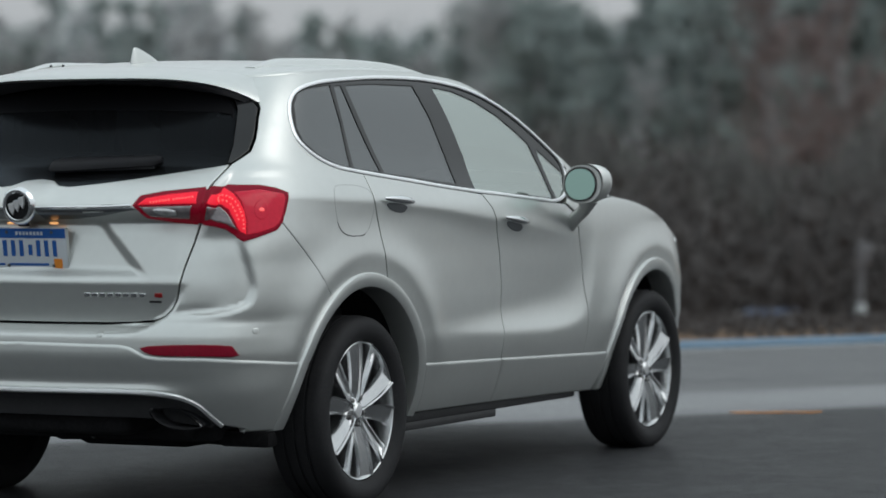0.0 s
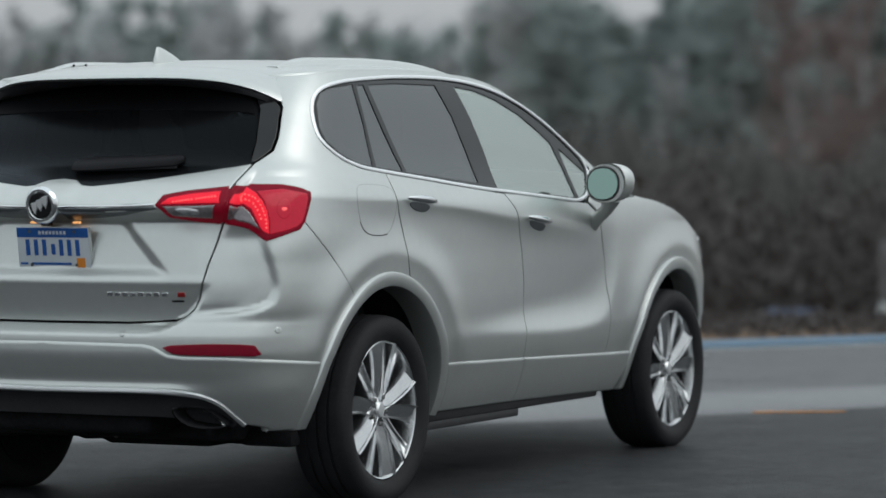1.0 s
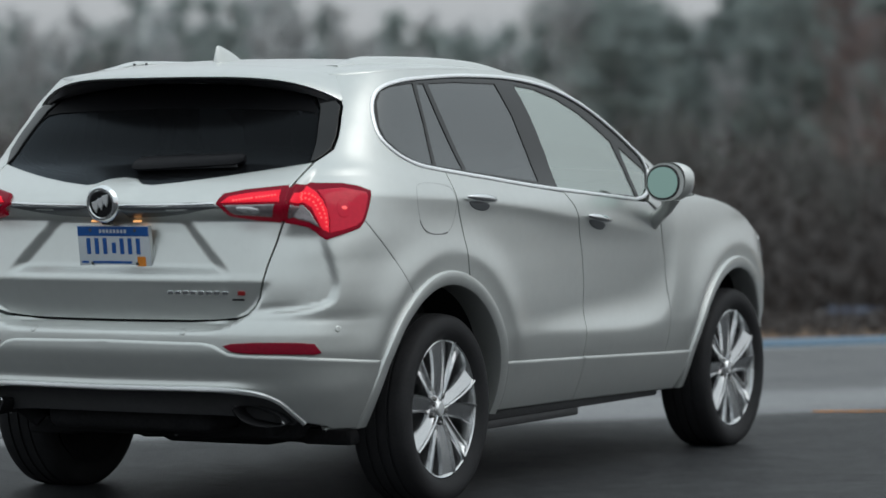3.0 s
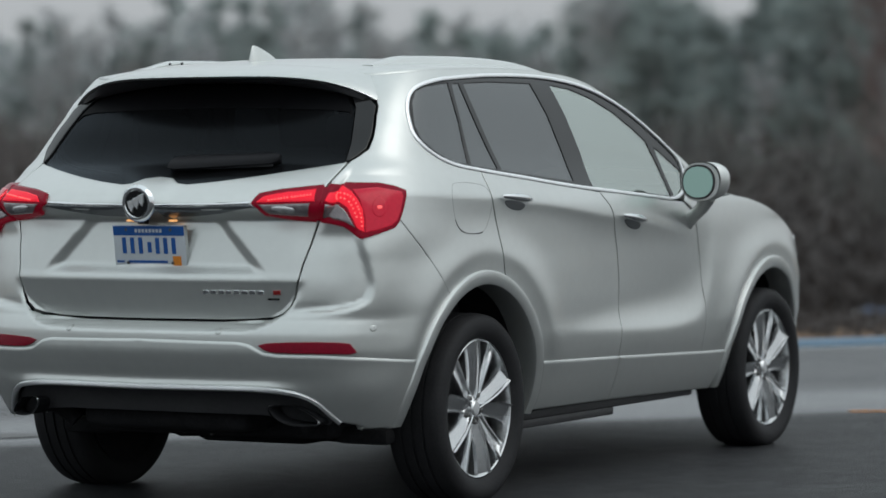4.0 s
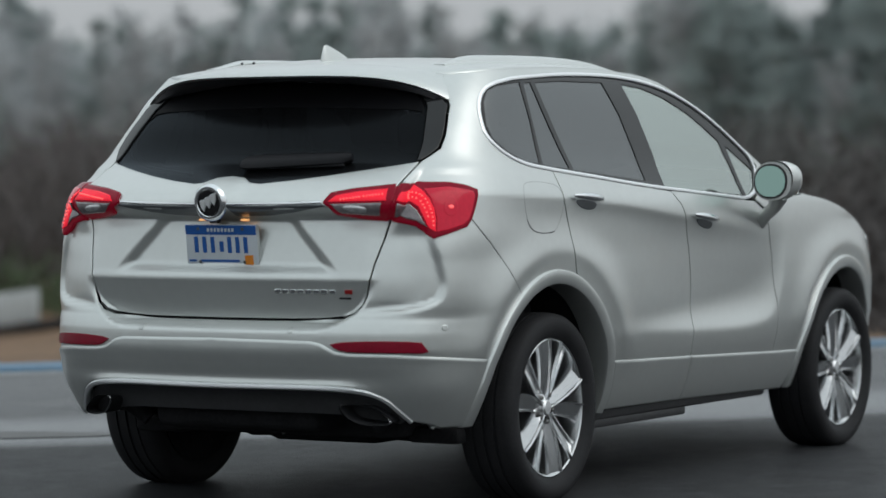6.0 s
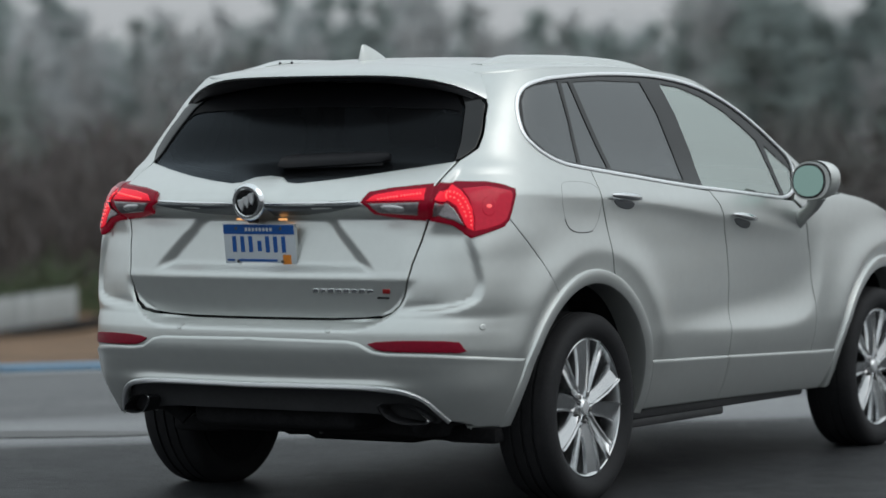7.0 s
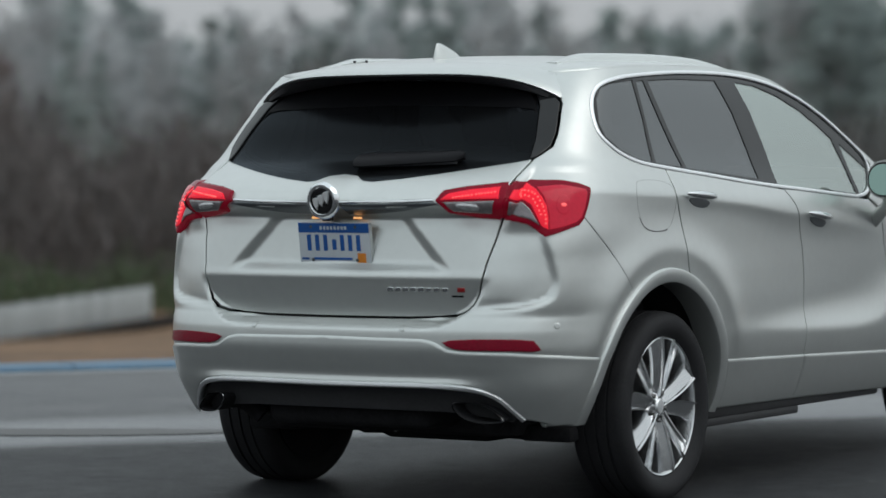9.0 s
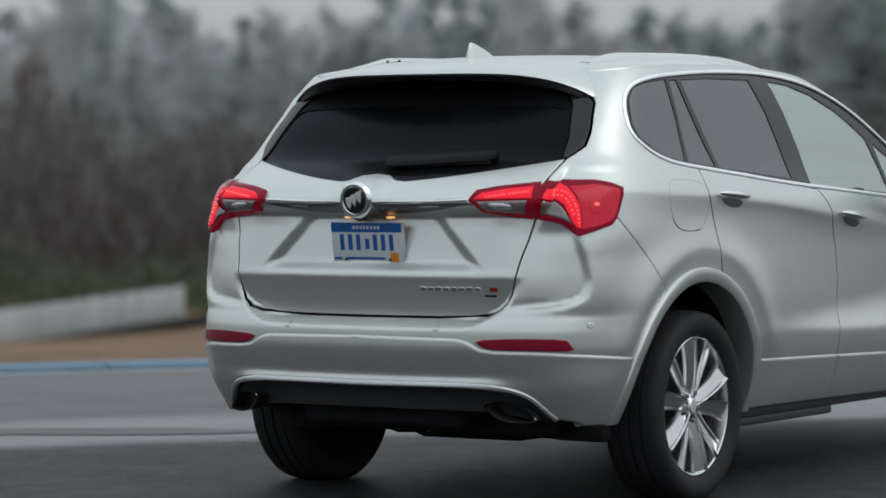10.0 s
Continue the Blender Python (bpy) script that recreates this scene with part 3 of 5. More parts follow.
kerb = tagged(new("kerb"), "low blue-painted kerb along the wet road", "kerb", kind="structure")
kerb.matrix_world = KERBSIDE
stone = part("kerb_stone", kerb_section(0.48, 0.03, 1.985), KERB_BLUE, kerb)
for k in range(-20, 21):
    s = stone if k == -20 else stone.copy()
    if k > -20:
        scene.collection.objects.link(s)
    s.location = (2.0 * k, 0.05, 0)
white = part("edge_line", box((300, 0.16, 0.004), (0, -0.12, 0.002)), LINE_WHITE, smooth=False)
white.matrix_world = KERBSIDE
tagged(white, "worn white edge line painted beside the kerb", "road marking", kind="structure")
mark = bmesh.new()
for k in range(9):
    box((0.062, 0.05 + 0.012 * math.sin(k * 2.1), 0.004), (-2.976 + 0.047 * k, -5.0 - 0.017 * k + 0.006 * math.sin(k * 1.7), 0.003), bm=mark)
mark = part("paint_mark", mark, LINE_ORANGE, smooth=False)
mark.matrix_world = ALONG
tagged(mark, "short worn orange paint stripe on wet asphalt", "road marking", kind="structure")

WATER = material("dark_puddle_water", (0.03, 0.032, 0.032), 0.30, 0, 0, 0.2, 0.6, ior=1.2)
bm = bmesh.new()
rim = []
for k in range(96):
    a = 2 * math.pi * k / 96
    p, q = 1.05 * math.cos(a), 0.20 * math.copysign(abs(math.sin(a)) ** 1.4, math.sin(a))
    q += 0.07 * noise.noise((p * 1.6, q, 2)) + 0.03 * noise.noise((p * 5, q, 5))
    rim.append(bm.verts.new((-8.02 + p * math.cos(-0.29) - q * math.sin(-0.29), -4.66 + p * math.sin(-0.29) + q * math.cos(-0.29), 0.0)))
top = bm.faces.new(rim)
low = bmesh.ops.extrude_face_region(bm, geom=[top])
for q in low["geom"]:
    if isinstance(q, bmesh.types.BMVert):
        q.co.z += 0.005
puddle = part("puddle", bm, WATER, smooth=False)
puddle.matrix_world = ALONG
tagged(puddle, "long shallow puddle of still water on asphalt", "puddle", kind="structure")

EYE_AT = Vector((-10.51, -6.42, 1.233))


def bearing(px, dist, z=0.0):
    """A place at that distance, by its bearing from the camera's middle view."""
    a = radians(28.747) - math.atan((px - 784) / 5707)
    return Vector((EYE_AT.x + dist * math.cos(a), EYE_AT.y + dist * math.sin(a), z))


def ground_at(p):
    return fall((ALONG.inverted() @ Vector((p.x, p.y, 0))).y)


# white board fence on the bank
p0, p1 = bearing(-28, 60, -1.60), bearing(-720, 50, -1.95)
fence = tagged(new("board_fence"), "low weathered white board fence on the brown bank", "fence")
way = (p1 - p0)
turn = math.atan2(way.y, way.x)
flat = math.hypot(way.x, way.y)
fence.matrix_world = Matrix.Translation(p0) @ Matrix.Rotation(turn, 4, "Z")
slope = way.z / flat
plank = part("board", box((0.298, 0.03, 0.58), (0, 0, 0.33), 0.006), BOARD, fence)
for k in range(int(flat / 0.305)):
    b = plank if k == 0 else plank.copy()
    if k:
        scene.collection.objects.link(b)
    b.matrix_basis = pose(0.15 + 0.305 * k, 0, slope * 0.305 * k + 0.012 * math.sin(k * 3.3), 0, 0.6 * math.sin(k * 1.9), 0)
for k in range(int(flat / 1.83) + 1):
    part("post", box((0.09, 0.09, 0.80), (1.83 * k + 0.02, -0.07, 0.19 + slope * 1.83 * k), 0.008), POST_GREY, fence)
part("base_board", box((flat + 1.2, 0.10, 0.20), (flat / 2 - 0.5, 0.10, -0.06 + slope * (flat / 2 - 0.5)), 0.01, Matrix.Rotation(-math.atan(slope), 4, "Y")), DARK, fence, "dark board along the foot")
for z in (0.15, 0.5):
    part("rail", box((flat, 0.04, 0.07), (flat / 2, -0.035, z + slope * flat / 2), 0.006, Matrix.Rotation(-math.atan(slope), 4, "Y")), POST_GREY, fence)

# a short marker post with a bracket, and a blue tarpaulin over a stack of boards
base = bearing(1766, 45)
base.z = ground_at(base) - 0.02
post = tagged(new("marker_post"), "grey roadside marker post with a pale collar and dark foot", "post")
post.matrix_world = Matrix.Translation(base) @ Matrix.Rotation(radians(28), 4, "Z")
part("foot", box((0.20, 0.24, 0.24), (0, 0, 0.12), 0.03), TARP, post)
part("collar", tube([(0, 0, 0.22), (0, 0, 0.30), (0, 0, 0.40)], [0.085, 0.08, 0.06], 16), BOARD, post)
part("pole", tube([(0, 0, 0.2), (0, 0, 1.22)], 0.05, 14), POST_GREY, post)
part("head", box((0.12, 0.20, 0.32), (0, -0.04, 1.08), 0.03, Matrix.Rotation(radians(12), 4, "X")), POST_GREY, post)
base = bearing(1606, 46)
base.z = ground_at(base) - 0.02
stack = tagged(new("covered_stack"), "stack of brown boards under a blue tarpaulin", "stack")
stack.matrix_world = Matrix.Translation(base) @ Matrix.Rotation(radians(28), 4, "Z")
bm = bmesh.new()
bmesh.ops.create_grid(bm, x_segments=14, y_segments=22, size=0.5)
for v in bm.verts:
    x, y = v.co.x, v.co.y
    edge = max(abs(x), abs(y)) * 2
    v.co = Vector((x * 0.75, y * 1.0, 0.34 - 0.17 * max(0, edge - 0.75) / 0.25 + 0.02 * noise.noise((x * 6, y * 6, 1))))
part("tarpaulin", bm, TARP, stack)
for k in range(5):
    part("board", box((0.6, 0.85, 0.055), (0, 0.01 * k, 0.035 + 0.062 * k), 0.005), BARK, stack)

# ---- woods ----
def leaf_cards(rng, centre, spread, count, size, out_v, out_f, droop=0.0):
    for _ in range(count):
        c = np.array(centre) + rng.normal(0, 1, 3) * spread
        a, b = rng.normal(0, 1, 3), rng.normal(0, 1, 3)
        a /= np.linalg.norm(a)
        b = b / np.linalg.norm(b) * 0.5
        a[2] -= droop
        k = len(out_v)
        s = size * rng.uniform(0.6, 1.4)
        out_v += [c - a * s, c + a * s * 0.3 + b * s, c + a * s]
        out_f.append((k, k + 1, k + 2))


def pine(seed, height):
    rng = np.random.default_rng(seed)
    tree = new("pine_tree")
    top = height
    v, f = [], []
    limbs = tube([(0, 0, -0.5), (0.05, 0, height * 0.3), (0.02, 0.06, height * 0.7), (0, 0, top)], [0.20, 0.16, 0.09, 0.02], 8)
    for k in range(34):
        h = height * rng.uniform(0.28, 0.99)
        reach = (0.30 + 2.6 * (1 - (h / height - 0.28) / 0.75) ** 0.8) * rng.uniform(0.55, 1.15)
        a = rng.uniform(0, 2 * math.pi)
        d = np.array([math.cos(a), math.sin(a), rng.uniform(-0.05, 0.35)])
        tip = np.array([0, 0, h]) + d * reach
        tube([(0, 0, h - 0.1), tuple((np.array([0, 0, h]) + tip) / 2 + [0, 0, 0.05]), tuple(tip)], [0.05, 0.03, 0.012], 4, limbs, False)
        for s in np.linspace(0.3, 1.0, 5):
            leaf_cards(rng, np.array([0, 0, h]) + d * reach * s, np.array([0.26, 0.26, 0.20]) * (0.7 + 0.5 * s), 15, 0.26, v, f, 0.2)
    part("trunk", limbs, BARK, tree)
    mesh_object("crown", v, f, NEEDLE, tree, smooth=False)
    return tree


def bare_tree(seed, height, twigs):
    rng = np.random.default_rng(seed)
    tree = new("bare_tree")
    v, f = [], []
    bend = rng.normal(0, 0.25, 4)
    limbs = tube([(0, 0, -0.5), (bend[0] * 0.5, bend[1] * 0.5, height * 0.35), (bend[2], bend[3], height * 0.75), (bend[2], bend[3], height * 0.97)], [0.17, 0.13, 0.07, 0.02], 8)
    for k in range(26):
        h = height * rng.uniform(0.25, 0.92)
        a = rng.uniform(0, 2 * math.pi)
        reach = rng.uniform(0.8, 2.4) * (1.15 - 0.6 * h / height)
        mid = np.array([bend[2] * h / height, bend[3] * h / height, h])
        d = np.array([math.cos(a), math.sin(a), rng.uniform(0.5, 1.3)])
        d /= np.linalg.norm(d)
        tip = mid + d * reach
        tube([tuple(mid), tuple(mid + d * reach * 0.5 + [0, 0, 0.06]), tuple(tip)], [0.05, 0.03, 0.01], 4, limbs, False)
        for s in np.linspace(0.35, 1.05, 4):
            for _ in range(15):
                c = mid + d * reach * s + rng.normal(0, 0.15, 3)
                g = d * 0.6 + rng.normal(0, 0.55, 3) + [0, 0, 0.3]
                g /= np.linalg.norm(g)
                w = np.cross(g, rng.normal(0, 1, 3))
                w = w / np.linalg.norm(w) * 0.028
                n0 = len(v)
                v += [c - w, c + w, c + g * rng.uniform(0.35, 0.8)]
                f.append((n0, n0 + 1, n0 + 2))
    part("trunk", limbs, BARK, tree)
    mesh_object("crown", v, f, twigs, tree, smooth=False)
    return tree


rng = np.random.default_rng(7)
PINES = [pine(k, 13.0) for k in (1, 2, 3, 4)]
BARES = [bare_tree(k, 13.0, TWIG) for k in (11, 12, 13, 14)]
for k, t in enumerate(PINES):
    tagged(t, "tall dull green pine at the wood's edge, mist in its colour", "tree", "pines of the wood")
for k, t in enumerate(BARES):
    tagged(t, "bare winter tree at the wood's edge, mist in its pale colour", "tree", "bare trees of the wood")
used = set()


def plant(kind, where, height, spin):
    pool = PINES if kind == "pine" else BARES
    src = pool[int(rng.integers(len(pool)))]
    s = height / 13.0
    m = Matrix.Translation(where) @ Matrix.Rotation(spin, 4, "Z") @ Matrix.Diagonal((s * rng.uniform(0.9, 1.25), s * rng.uniform(0.9, 1.25), s, 1))
    if src.name not in used:
        used.add(src.name)
        src.matrix_basis = m
        return src
    made = copy_thing(src, m)
    made.matrix_basis = m
    return made


# heights of the wood's outline by bearing, and how near it stands
OUTLINE = pchip([(-900, 16), (-340, 14.5), (-240, 17.5), (-120, 16), (-60, 16.6), (20, 14.6), (150, 14.4), (320, 16.6), (520, 16), (700, 16.2), (860, 14.4), (1000, 14.2), (1080, 15.5), (1180, 14), (1330, 13), (1430, 16.5), (1520, 19), (2200, 20)])
NEAR = pchip([(-900, 250), (900, 250), (1040, 200), (1250, 150), (2200, 140)])
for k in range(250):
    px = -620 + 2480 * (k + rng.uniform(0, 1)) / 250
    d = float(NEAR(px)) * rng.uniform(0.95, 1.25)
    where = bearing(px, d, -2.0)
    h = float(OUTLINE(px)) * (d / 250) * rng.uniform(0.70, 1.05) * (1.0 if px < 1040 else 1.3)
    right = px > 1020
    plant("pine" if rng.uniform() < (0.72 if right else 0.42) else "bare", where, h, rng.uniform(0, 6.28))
for px, d, h in ((1610, 120, 10.5), (1660, 128, 9.0), (1745, 122, 10.0), (1850, 126, 9.5), (-310, 170, 9.0)):
    russet = tagged(bare_tree(int(px + 2000), h, TWIG_RED), "bare russet winter tree before the dark pines", "tree", "russet trees of the wood")
    russet.matrix_basis = Matrix.Translation(bearing(px, d, -2.0))
# the rest of the wood, unseen, added all round for the car's reflections
for k in range(110):
    a = radians(45 + 320 * (k + rng.uniform(0, 1)) / 110)
    d = rng.uniform(110, 170)
    plant("pine" if rng.uniform() < 0.5 else "bare", Vector((d * math.cos(a), d * math.sin(a), -2.0)), rng.uniform(8, 11), rng.uniform(0, 6.28))


def thicket(name, mat, count, d0, d1, h0, h1, width, seed, around, label, floor_z=-2.0, upright=1.2, reach=8):
    """Countless upright stems and twigs in a belt, by bearing."""
    g = np.random.default_rng(seed)
    a = np.radians(g.uniform(*around, count))
    d = g.uniform(d0, d1, count)
    c = np.stack([EYE_AT.x + d * np.cos(a), EYE_AT.y + d * np.sin(a), 0 * a], 1)
    if floor_z is None:
        inv = ALONG.inverted()
        y = c[:, 0] * inv[1][0] + c[:, 1] * inv[1][1] + inv[1][3]
        c[:, 2] = -0.03 - 1.75 * step(0.2, 40, y) ** 0.8
    else:
        c[:, 2] = floor_z
    swell = 0.80 + 0.12 * np.sin(a * 61 + seed) + 0.10 * np.sin(a * 143 + d * 0.05) + 0.06 * np.sin(a * 311)
    h = g.uniform(h0, h1, count) * swell
    lean = g.normal(0, 1, (count, 3)) + [0, 0, upright]
    s = np.cross(lean, g.normal(0, 1, (count, 3)))
    s *= (width * g.uniform(0.4, 1.3, count) / np.linalg.norm(s, axis=1))[:, None]
    c[:, 2] += g.uniform(0, 1, count) * h
    lean *= (np.minimum(0.5 * h, reach * width) / np.linalg.norm(lean, axis=1))[:, None]
    v = np.stack([c - s, c + s, c + lean], 1).reshape(-1, 3)
    f = [(k, k + 1, k + 2) for k in range(0, 3 * count, 3)]
    ob = mesh_object(name, v, f, mat, smooth=False)
    return tagged(ob, label, "undergrowth", kind="stuff")


thicket("undergrowth", BRUSH, 44000, 72, 112, 2.4, 5.6, 0.045, 3, (25, 47), "brown bare undergrowth below the trees", -2.0, 2.6, 22)
thicket("dark_undergrowth", UNDER, 40000, 76, 112, 2.2, 4.8, 0.045, 33, (10, 25.5), "dark green and brown undergrowth below the pines", -2.0, 2.2, 18)
thicket("green_shrubs", SHRUB, 5000, 66, 70, 0.6, 1.9, 0.03, 21, (35.5, 42), "dull green shrubs behind the fence")
thicket("low_scrub", SCRUB, 16000, 24.6, 38, 0.08, 0.2, 0.02, 9, (12, 26.5), "low dark scrub beside the kerb", None)
thicket("scrub", SCRUB, 22000, 47, 72, 0.8, 3.4, 0.05, 8, (12, 26.2), "dark brown and green scrub beyond the kerb", None)
thicket("far_woods", FAR, 46000, 262, 330, 9.5, 16.5, 0.11, 5, (23.5, 47), "bare woods with mist painted into their pale colour", -2.0, 4.5, 34)
thicket("dark_woods", DARK_WOOD, 34000, 196, 240, 8.5, 12.8, 0.11, 15, (10, 24.5), "dark green woods behind the pines", -2.0, 2.5, 20)
thicket("surrounding_woods", FAR, 20000, 115, 190, 5.0, 9.5, 0.5, 6, (50, 366), "unseen woods in mist-paled colour, added for reflections")

# ---- the car ----
car = tagged(new("car"), "silver metallic sport utility car parked on wet asphalt, tail lamps lit", "car")
FLIP = np.array([1, -1, 1])
SIDES = (-1, 1)

# tail
GLASS_LOW = [("y", 0.660, 1.257), ("y", 0.581, 1.243), ("y", 0.368, 1.207), ("y", 0.25, 1.191), ("y", 0.14, 1.180), ("y", 0.10, 1.184), ("y", 0.06, 1.202), ("y", 0, 1.208)]
GATE_SIDE = [(0.42, 0.702), (0.485, 0.709), (0.530, 0.724), (0.560, 0.748), (0.579, 0.782), (0.590, 0.82), (0.604, 0.89), (0.623, 0.97), (0.641, 1.044), (0.655, 1.12), (0.661, 1.192)]
TAILGATE = [("y", 0, 0.697), ("y", 0.30, 0.698)] + [("y", y, z) for y, z in GATE_SIDE] + GLASS_LOW
panel("tailgate", loop(TAILGATE), PAINT, car, 0.0, 0.010, half=True)
BUMPER_LINE = [("y", 0, 0.625), ("y", 0.397, 0.620), ("y", 0.440, 0.612), ("y", 0.492, 0.584), ("y", 0.543, 0.577), ("y", 0.698, 0.575), ("x", -0.708, 0.564), ("x", -0.509, 0.549)]
CHROME_LINE = [("y", 0, 0.457), ("y", 0.338, 0.459), ("y", 0.486, 0.457), ("y", 0.588, 0.447), ("y", 0.643, 0.420), ("y", 0.676, 0.375), ("y", 0.70, 0.340)]
UPPER = [("y", 0, 0.692), ("y", 0.30, 0.693)] + [("y", y + 0.0045, z - 0.0045 * max(0.0, min(1.0, (0.80 - z) / 0.08))) for y, z in GATE_SIDE[:9]] + [("y", 0.650, 1.05), ("y", 0.72, 1.06), ("x", -0.60, 1.06), ("x", -0.570, 1.047), ("x", -0.466, 0.947), ("x", -0.335, 0.806)]
panel("rear_bumper", loop(UPPER + arc(-0.03, 0.507, 122, 156, 8) + BUMPER_LINE[::-1]), PAINT, car, 0.0, 0.014, half=True)
panel("bumper_skirt", loop([(k, a, z + 0.005) for k, a, z in BUMPER_LINE] + arc(-0.03, 0.507, 160, 184, 6) + [("x", -0.54, 0.312), ("x", -0.66, 0.312), ("y", 0.76, 0.322)] + CHROME_LINE[::-1]), PAINT, car, 0.011, 0.014, half=True, thick=0.03, edge=0.012, lip=0.010)
panel("diffuser", loop([("y", 0, 0.444), ("y", 0.42, 0.446), ("y", 0.53, 0.444), ("y", 0.59, 0.432), ("y", 0.65, 0.402), ("y", 0.70, 0.345), ("y", 0.66, 0.315), ("y", 0.50, 0.345), ("y", 0.40, 0.350), ("y", 0, 0.352)]), BLACK_PLASTIC, car, -0.022, 0.02, half=True, label="grained black lower bumper insert")
p, q = both(CHROME_LINE)
sweep("lower_trim", p, q, bar_profile(0.010, 0.014), SATIN, car, label="bright satin strip round the lower bumper")
for s in SIDES:
    p, q = on_skin(line([("y", 0.066, 1.104), ("y", 0.20, 1.105), ("y", 0.43, 1.112)]))
    sweep("handle_strip", p, q, bar_profile(0.005, 0.006), CHROME, car, label="chrome strip above the plate", side=s)
    # dark metal colour stands for the ground mirrored in the chrome moulding
    panel("handle_moulding", loop([("y", 0.062, 1.099), ("y", 0.20, 1.100), ("y", 0.432, 1.107), ("y", 0.448, 1.098), ("y", 0.30, 1.074), ("y", 0.20, 1.064), ("y", 0.062, 1.060)]), ALLOY_DARK, car, 0.003, 0.02, side=s, thick=0.006, label="chrome moulding above the plate, dark reflection in its colour")

# rear window
PANE = [("y", 0, 1.204), ("y", 0.06, 1.198), ("y", 0.10, 1.180), ("y", 0.14, 1.176), ("y", 0.25, 1.187), ("y", 0.368, 1.203), ("y", 0.581, 1.239), ("y", 0.648, 1.256), ("y", 0.632, 1.33), ("y", 0.614, 1.389), ("y", 0.592, 1.451), ("y", 0.550, 1.503), ("y", 0.45, 1.530), ("y", 0.30, 1.545), ("y", 0, 1.555)]
panel("rear_window", loop(PANE), GLASS_REAR, car, -0.004, 0.02, half=True, thick=0.006, label="dark privacy glass rear window")
for s in SIDES:
    panel("window_fin", loop([("y", 0.652, 1.258), ("y", 0.662, 1.259), ("y", 0.679, 1.277), ("x", -0.512, 1.303), ("x", -0.470, 1.348), ("x", -0.440, 1.385), ("x", -0.412, 1.419), ("x", -0.378, 1.459), ("y", 0.620, 1.492), ("y", 0.553, 1.506), ("y", 0.595, 1.451), ("y", 0.617, 1.389), ("y", 0.636, 1.33)]), BLACK_GLOSS, car, 0.004, 0.012, side=s, label="gloss black fin beside the rear window")
panel("window_band", loop([("y", 0, 1.548), ("y", 0.30, 1.538), ("y", 0.45, 1.524), ("y", 0.540, 1.500), ("y", 0.585, 1.450), ("y", 0.600, 1.412), ("y", 0.578, 1.436), ("y", 0.52, 1.444), ("y", 0.30, 1.452), ("y", 0, 1.458)]), BAND, car, -0.001, 0.02, half=True, thick=0.002, lip=0, label="black printed band along the glass")

# flank frame with the quarter panel
WIN_TOP = [("x", -0.256, 1.499), ("x", -0.196, 1.533), ("x", -0.078, 1.557), ("x", 0.151, 1.574), ("x", 0.391, 1.587), ("x", 0.682, 1.591), ("x", 0.875, 1.587), ("x", 1.064, 1.573), ("x", 1.245, 1.545), ("x", 1.418, 1.497), ("x", 1.588, 1.430), ("x", 1.752, 1.345), ("x", 1.915, 1.245)]
WIN_LOW = [("x", 1.80, 1.094), ("x", 1.469, 1.116), ("x", 1.162, 1.137), ("x", 0.812, 1.158), ("x", 0.352, 1.198), ("x", 0.133, 1.217), ("x", -0.075, 1.236), ("x", -0.158, 1.249), ("x", -0.248, 1.277), ("x", -0.305, 1.316), ("x", -0.328, 1.355), ("x", -0.318, 1.402), ("x", -0.295, 1.453)]
FRAME = ([("y", 0.656, 1.062), ("y", 0.665, 1.192), ("y", 0.666, 1.258), ("y", 0.683, 1.277), ("x", -0.507, 1.303), ("x", -0.465, 1.348), ("x", -0.435, 1.385), ("x", -0.407, 1.419), ("x", -0.373, 1.459), ("x", -0.33, 1.525), ("x", -0.285, 1.574)]
         + [("x", x, float(CANT(x))) for x in (-0.2, 0, 0.3, 0.6, 0.9, 1.15, 1.35, 1.55, 1.75, 1.95, 2.1, 2.2, 2.3)]
         + [("x", 2.06, 1.103), ("x", 1.97, 1.079), ("x", 1.905, 1.050), ("x", 1.815, 1.094), ("x", 1.922, 1.238)] + WIN_TOP[::-1][1:] + WIN_LOW[::-1][:7] + [("x", 0.045, 1.222), ("x", 0.056, 1.144), ("x", 0.067, 1.081), ("x", 0.088, 1.018), ("x", 0.104, 0.934), ("x", 0.126, 0.838)] + arc(-0.03, 0.507, 71, 122, 10) + [("x", -0.335, 0.806), ("x", -0.466, 0.947), ("x", -0.570, 1.047)])
MEET = [(1.000, 1.138), (1.060, 1.080), (1.095, 1.010), (1.140, 0.910), (1.168, 0.780), (1.170, 0.640), (1.164, 0.548), (1.162, 0.476)]
DOOR_R = [("x", 0.049, 1.221), ("x", 0.133, 1.213), ("x", 0.352, 1.194), ("x", 0.812, 1.154)] + [("x", x, z) for x, z in MEET] + [("x", 0.48, 0.496)] + arc(-0.03, 0.507, 18, 70, 12) + [("x", 0.129, 0.84), ("x", 0.108, 0.934), ("x", 0.092, 1.018), ("x", 0.071, 1.081), ("x", 0.060, 1.144)]
DOOR_F = [("x", 1.003, 1.140), ("x", 1.162, 1.133), ("x", 1.469, 1.112), ("x", 1.80, 1.089), ("x", 1.90, 1.04), ("x", 1.965, 0.85), ("x", 1.985, 0.62), ("x", 1.975, 0.451)] + [("x", x + 0.004, z) for x, z in MEET[:0:-1]]
LOW_R = [("x", 0.462, 0.497), ("x", 1.160, 0.479), ("x", 1.152, 0.30), ("x", 0.47, 0.305)] + arc(-0.03, 0.507, -4, 16, 4)
LOW_F = [("x", 1.164, 0.479), ("x", 1.975, 0.456), ("x", 2.235, 0.451), ("x", 2.16, 0.285), ("x", 1.156, 0.30)]
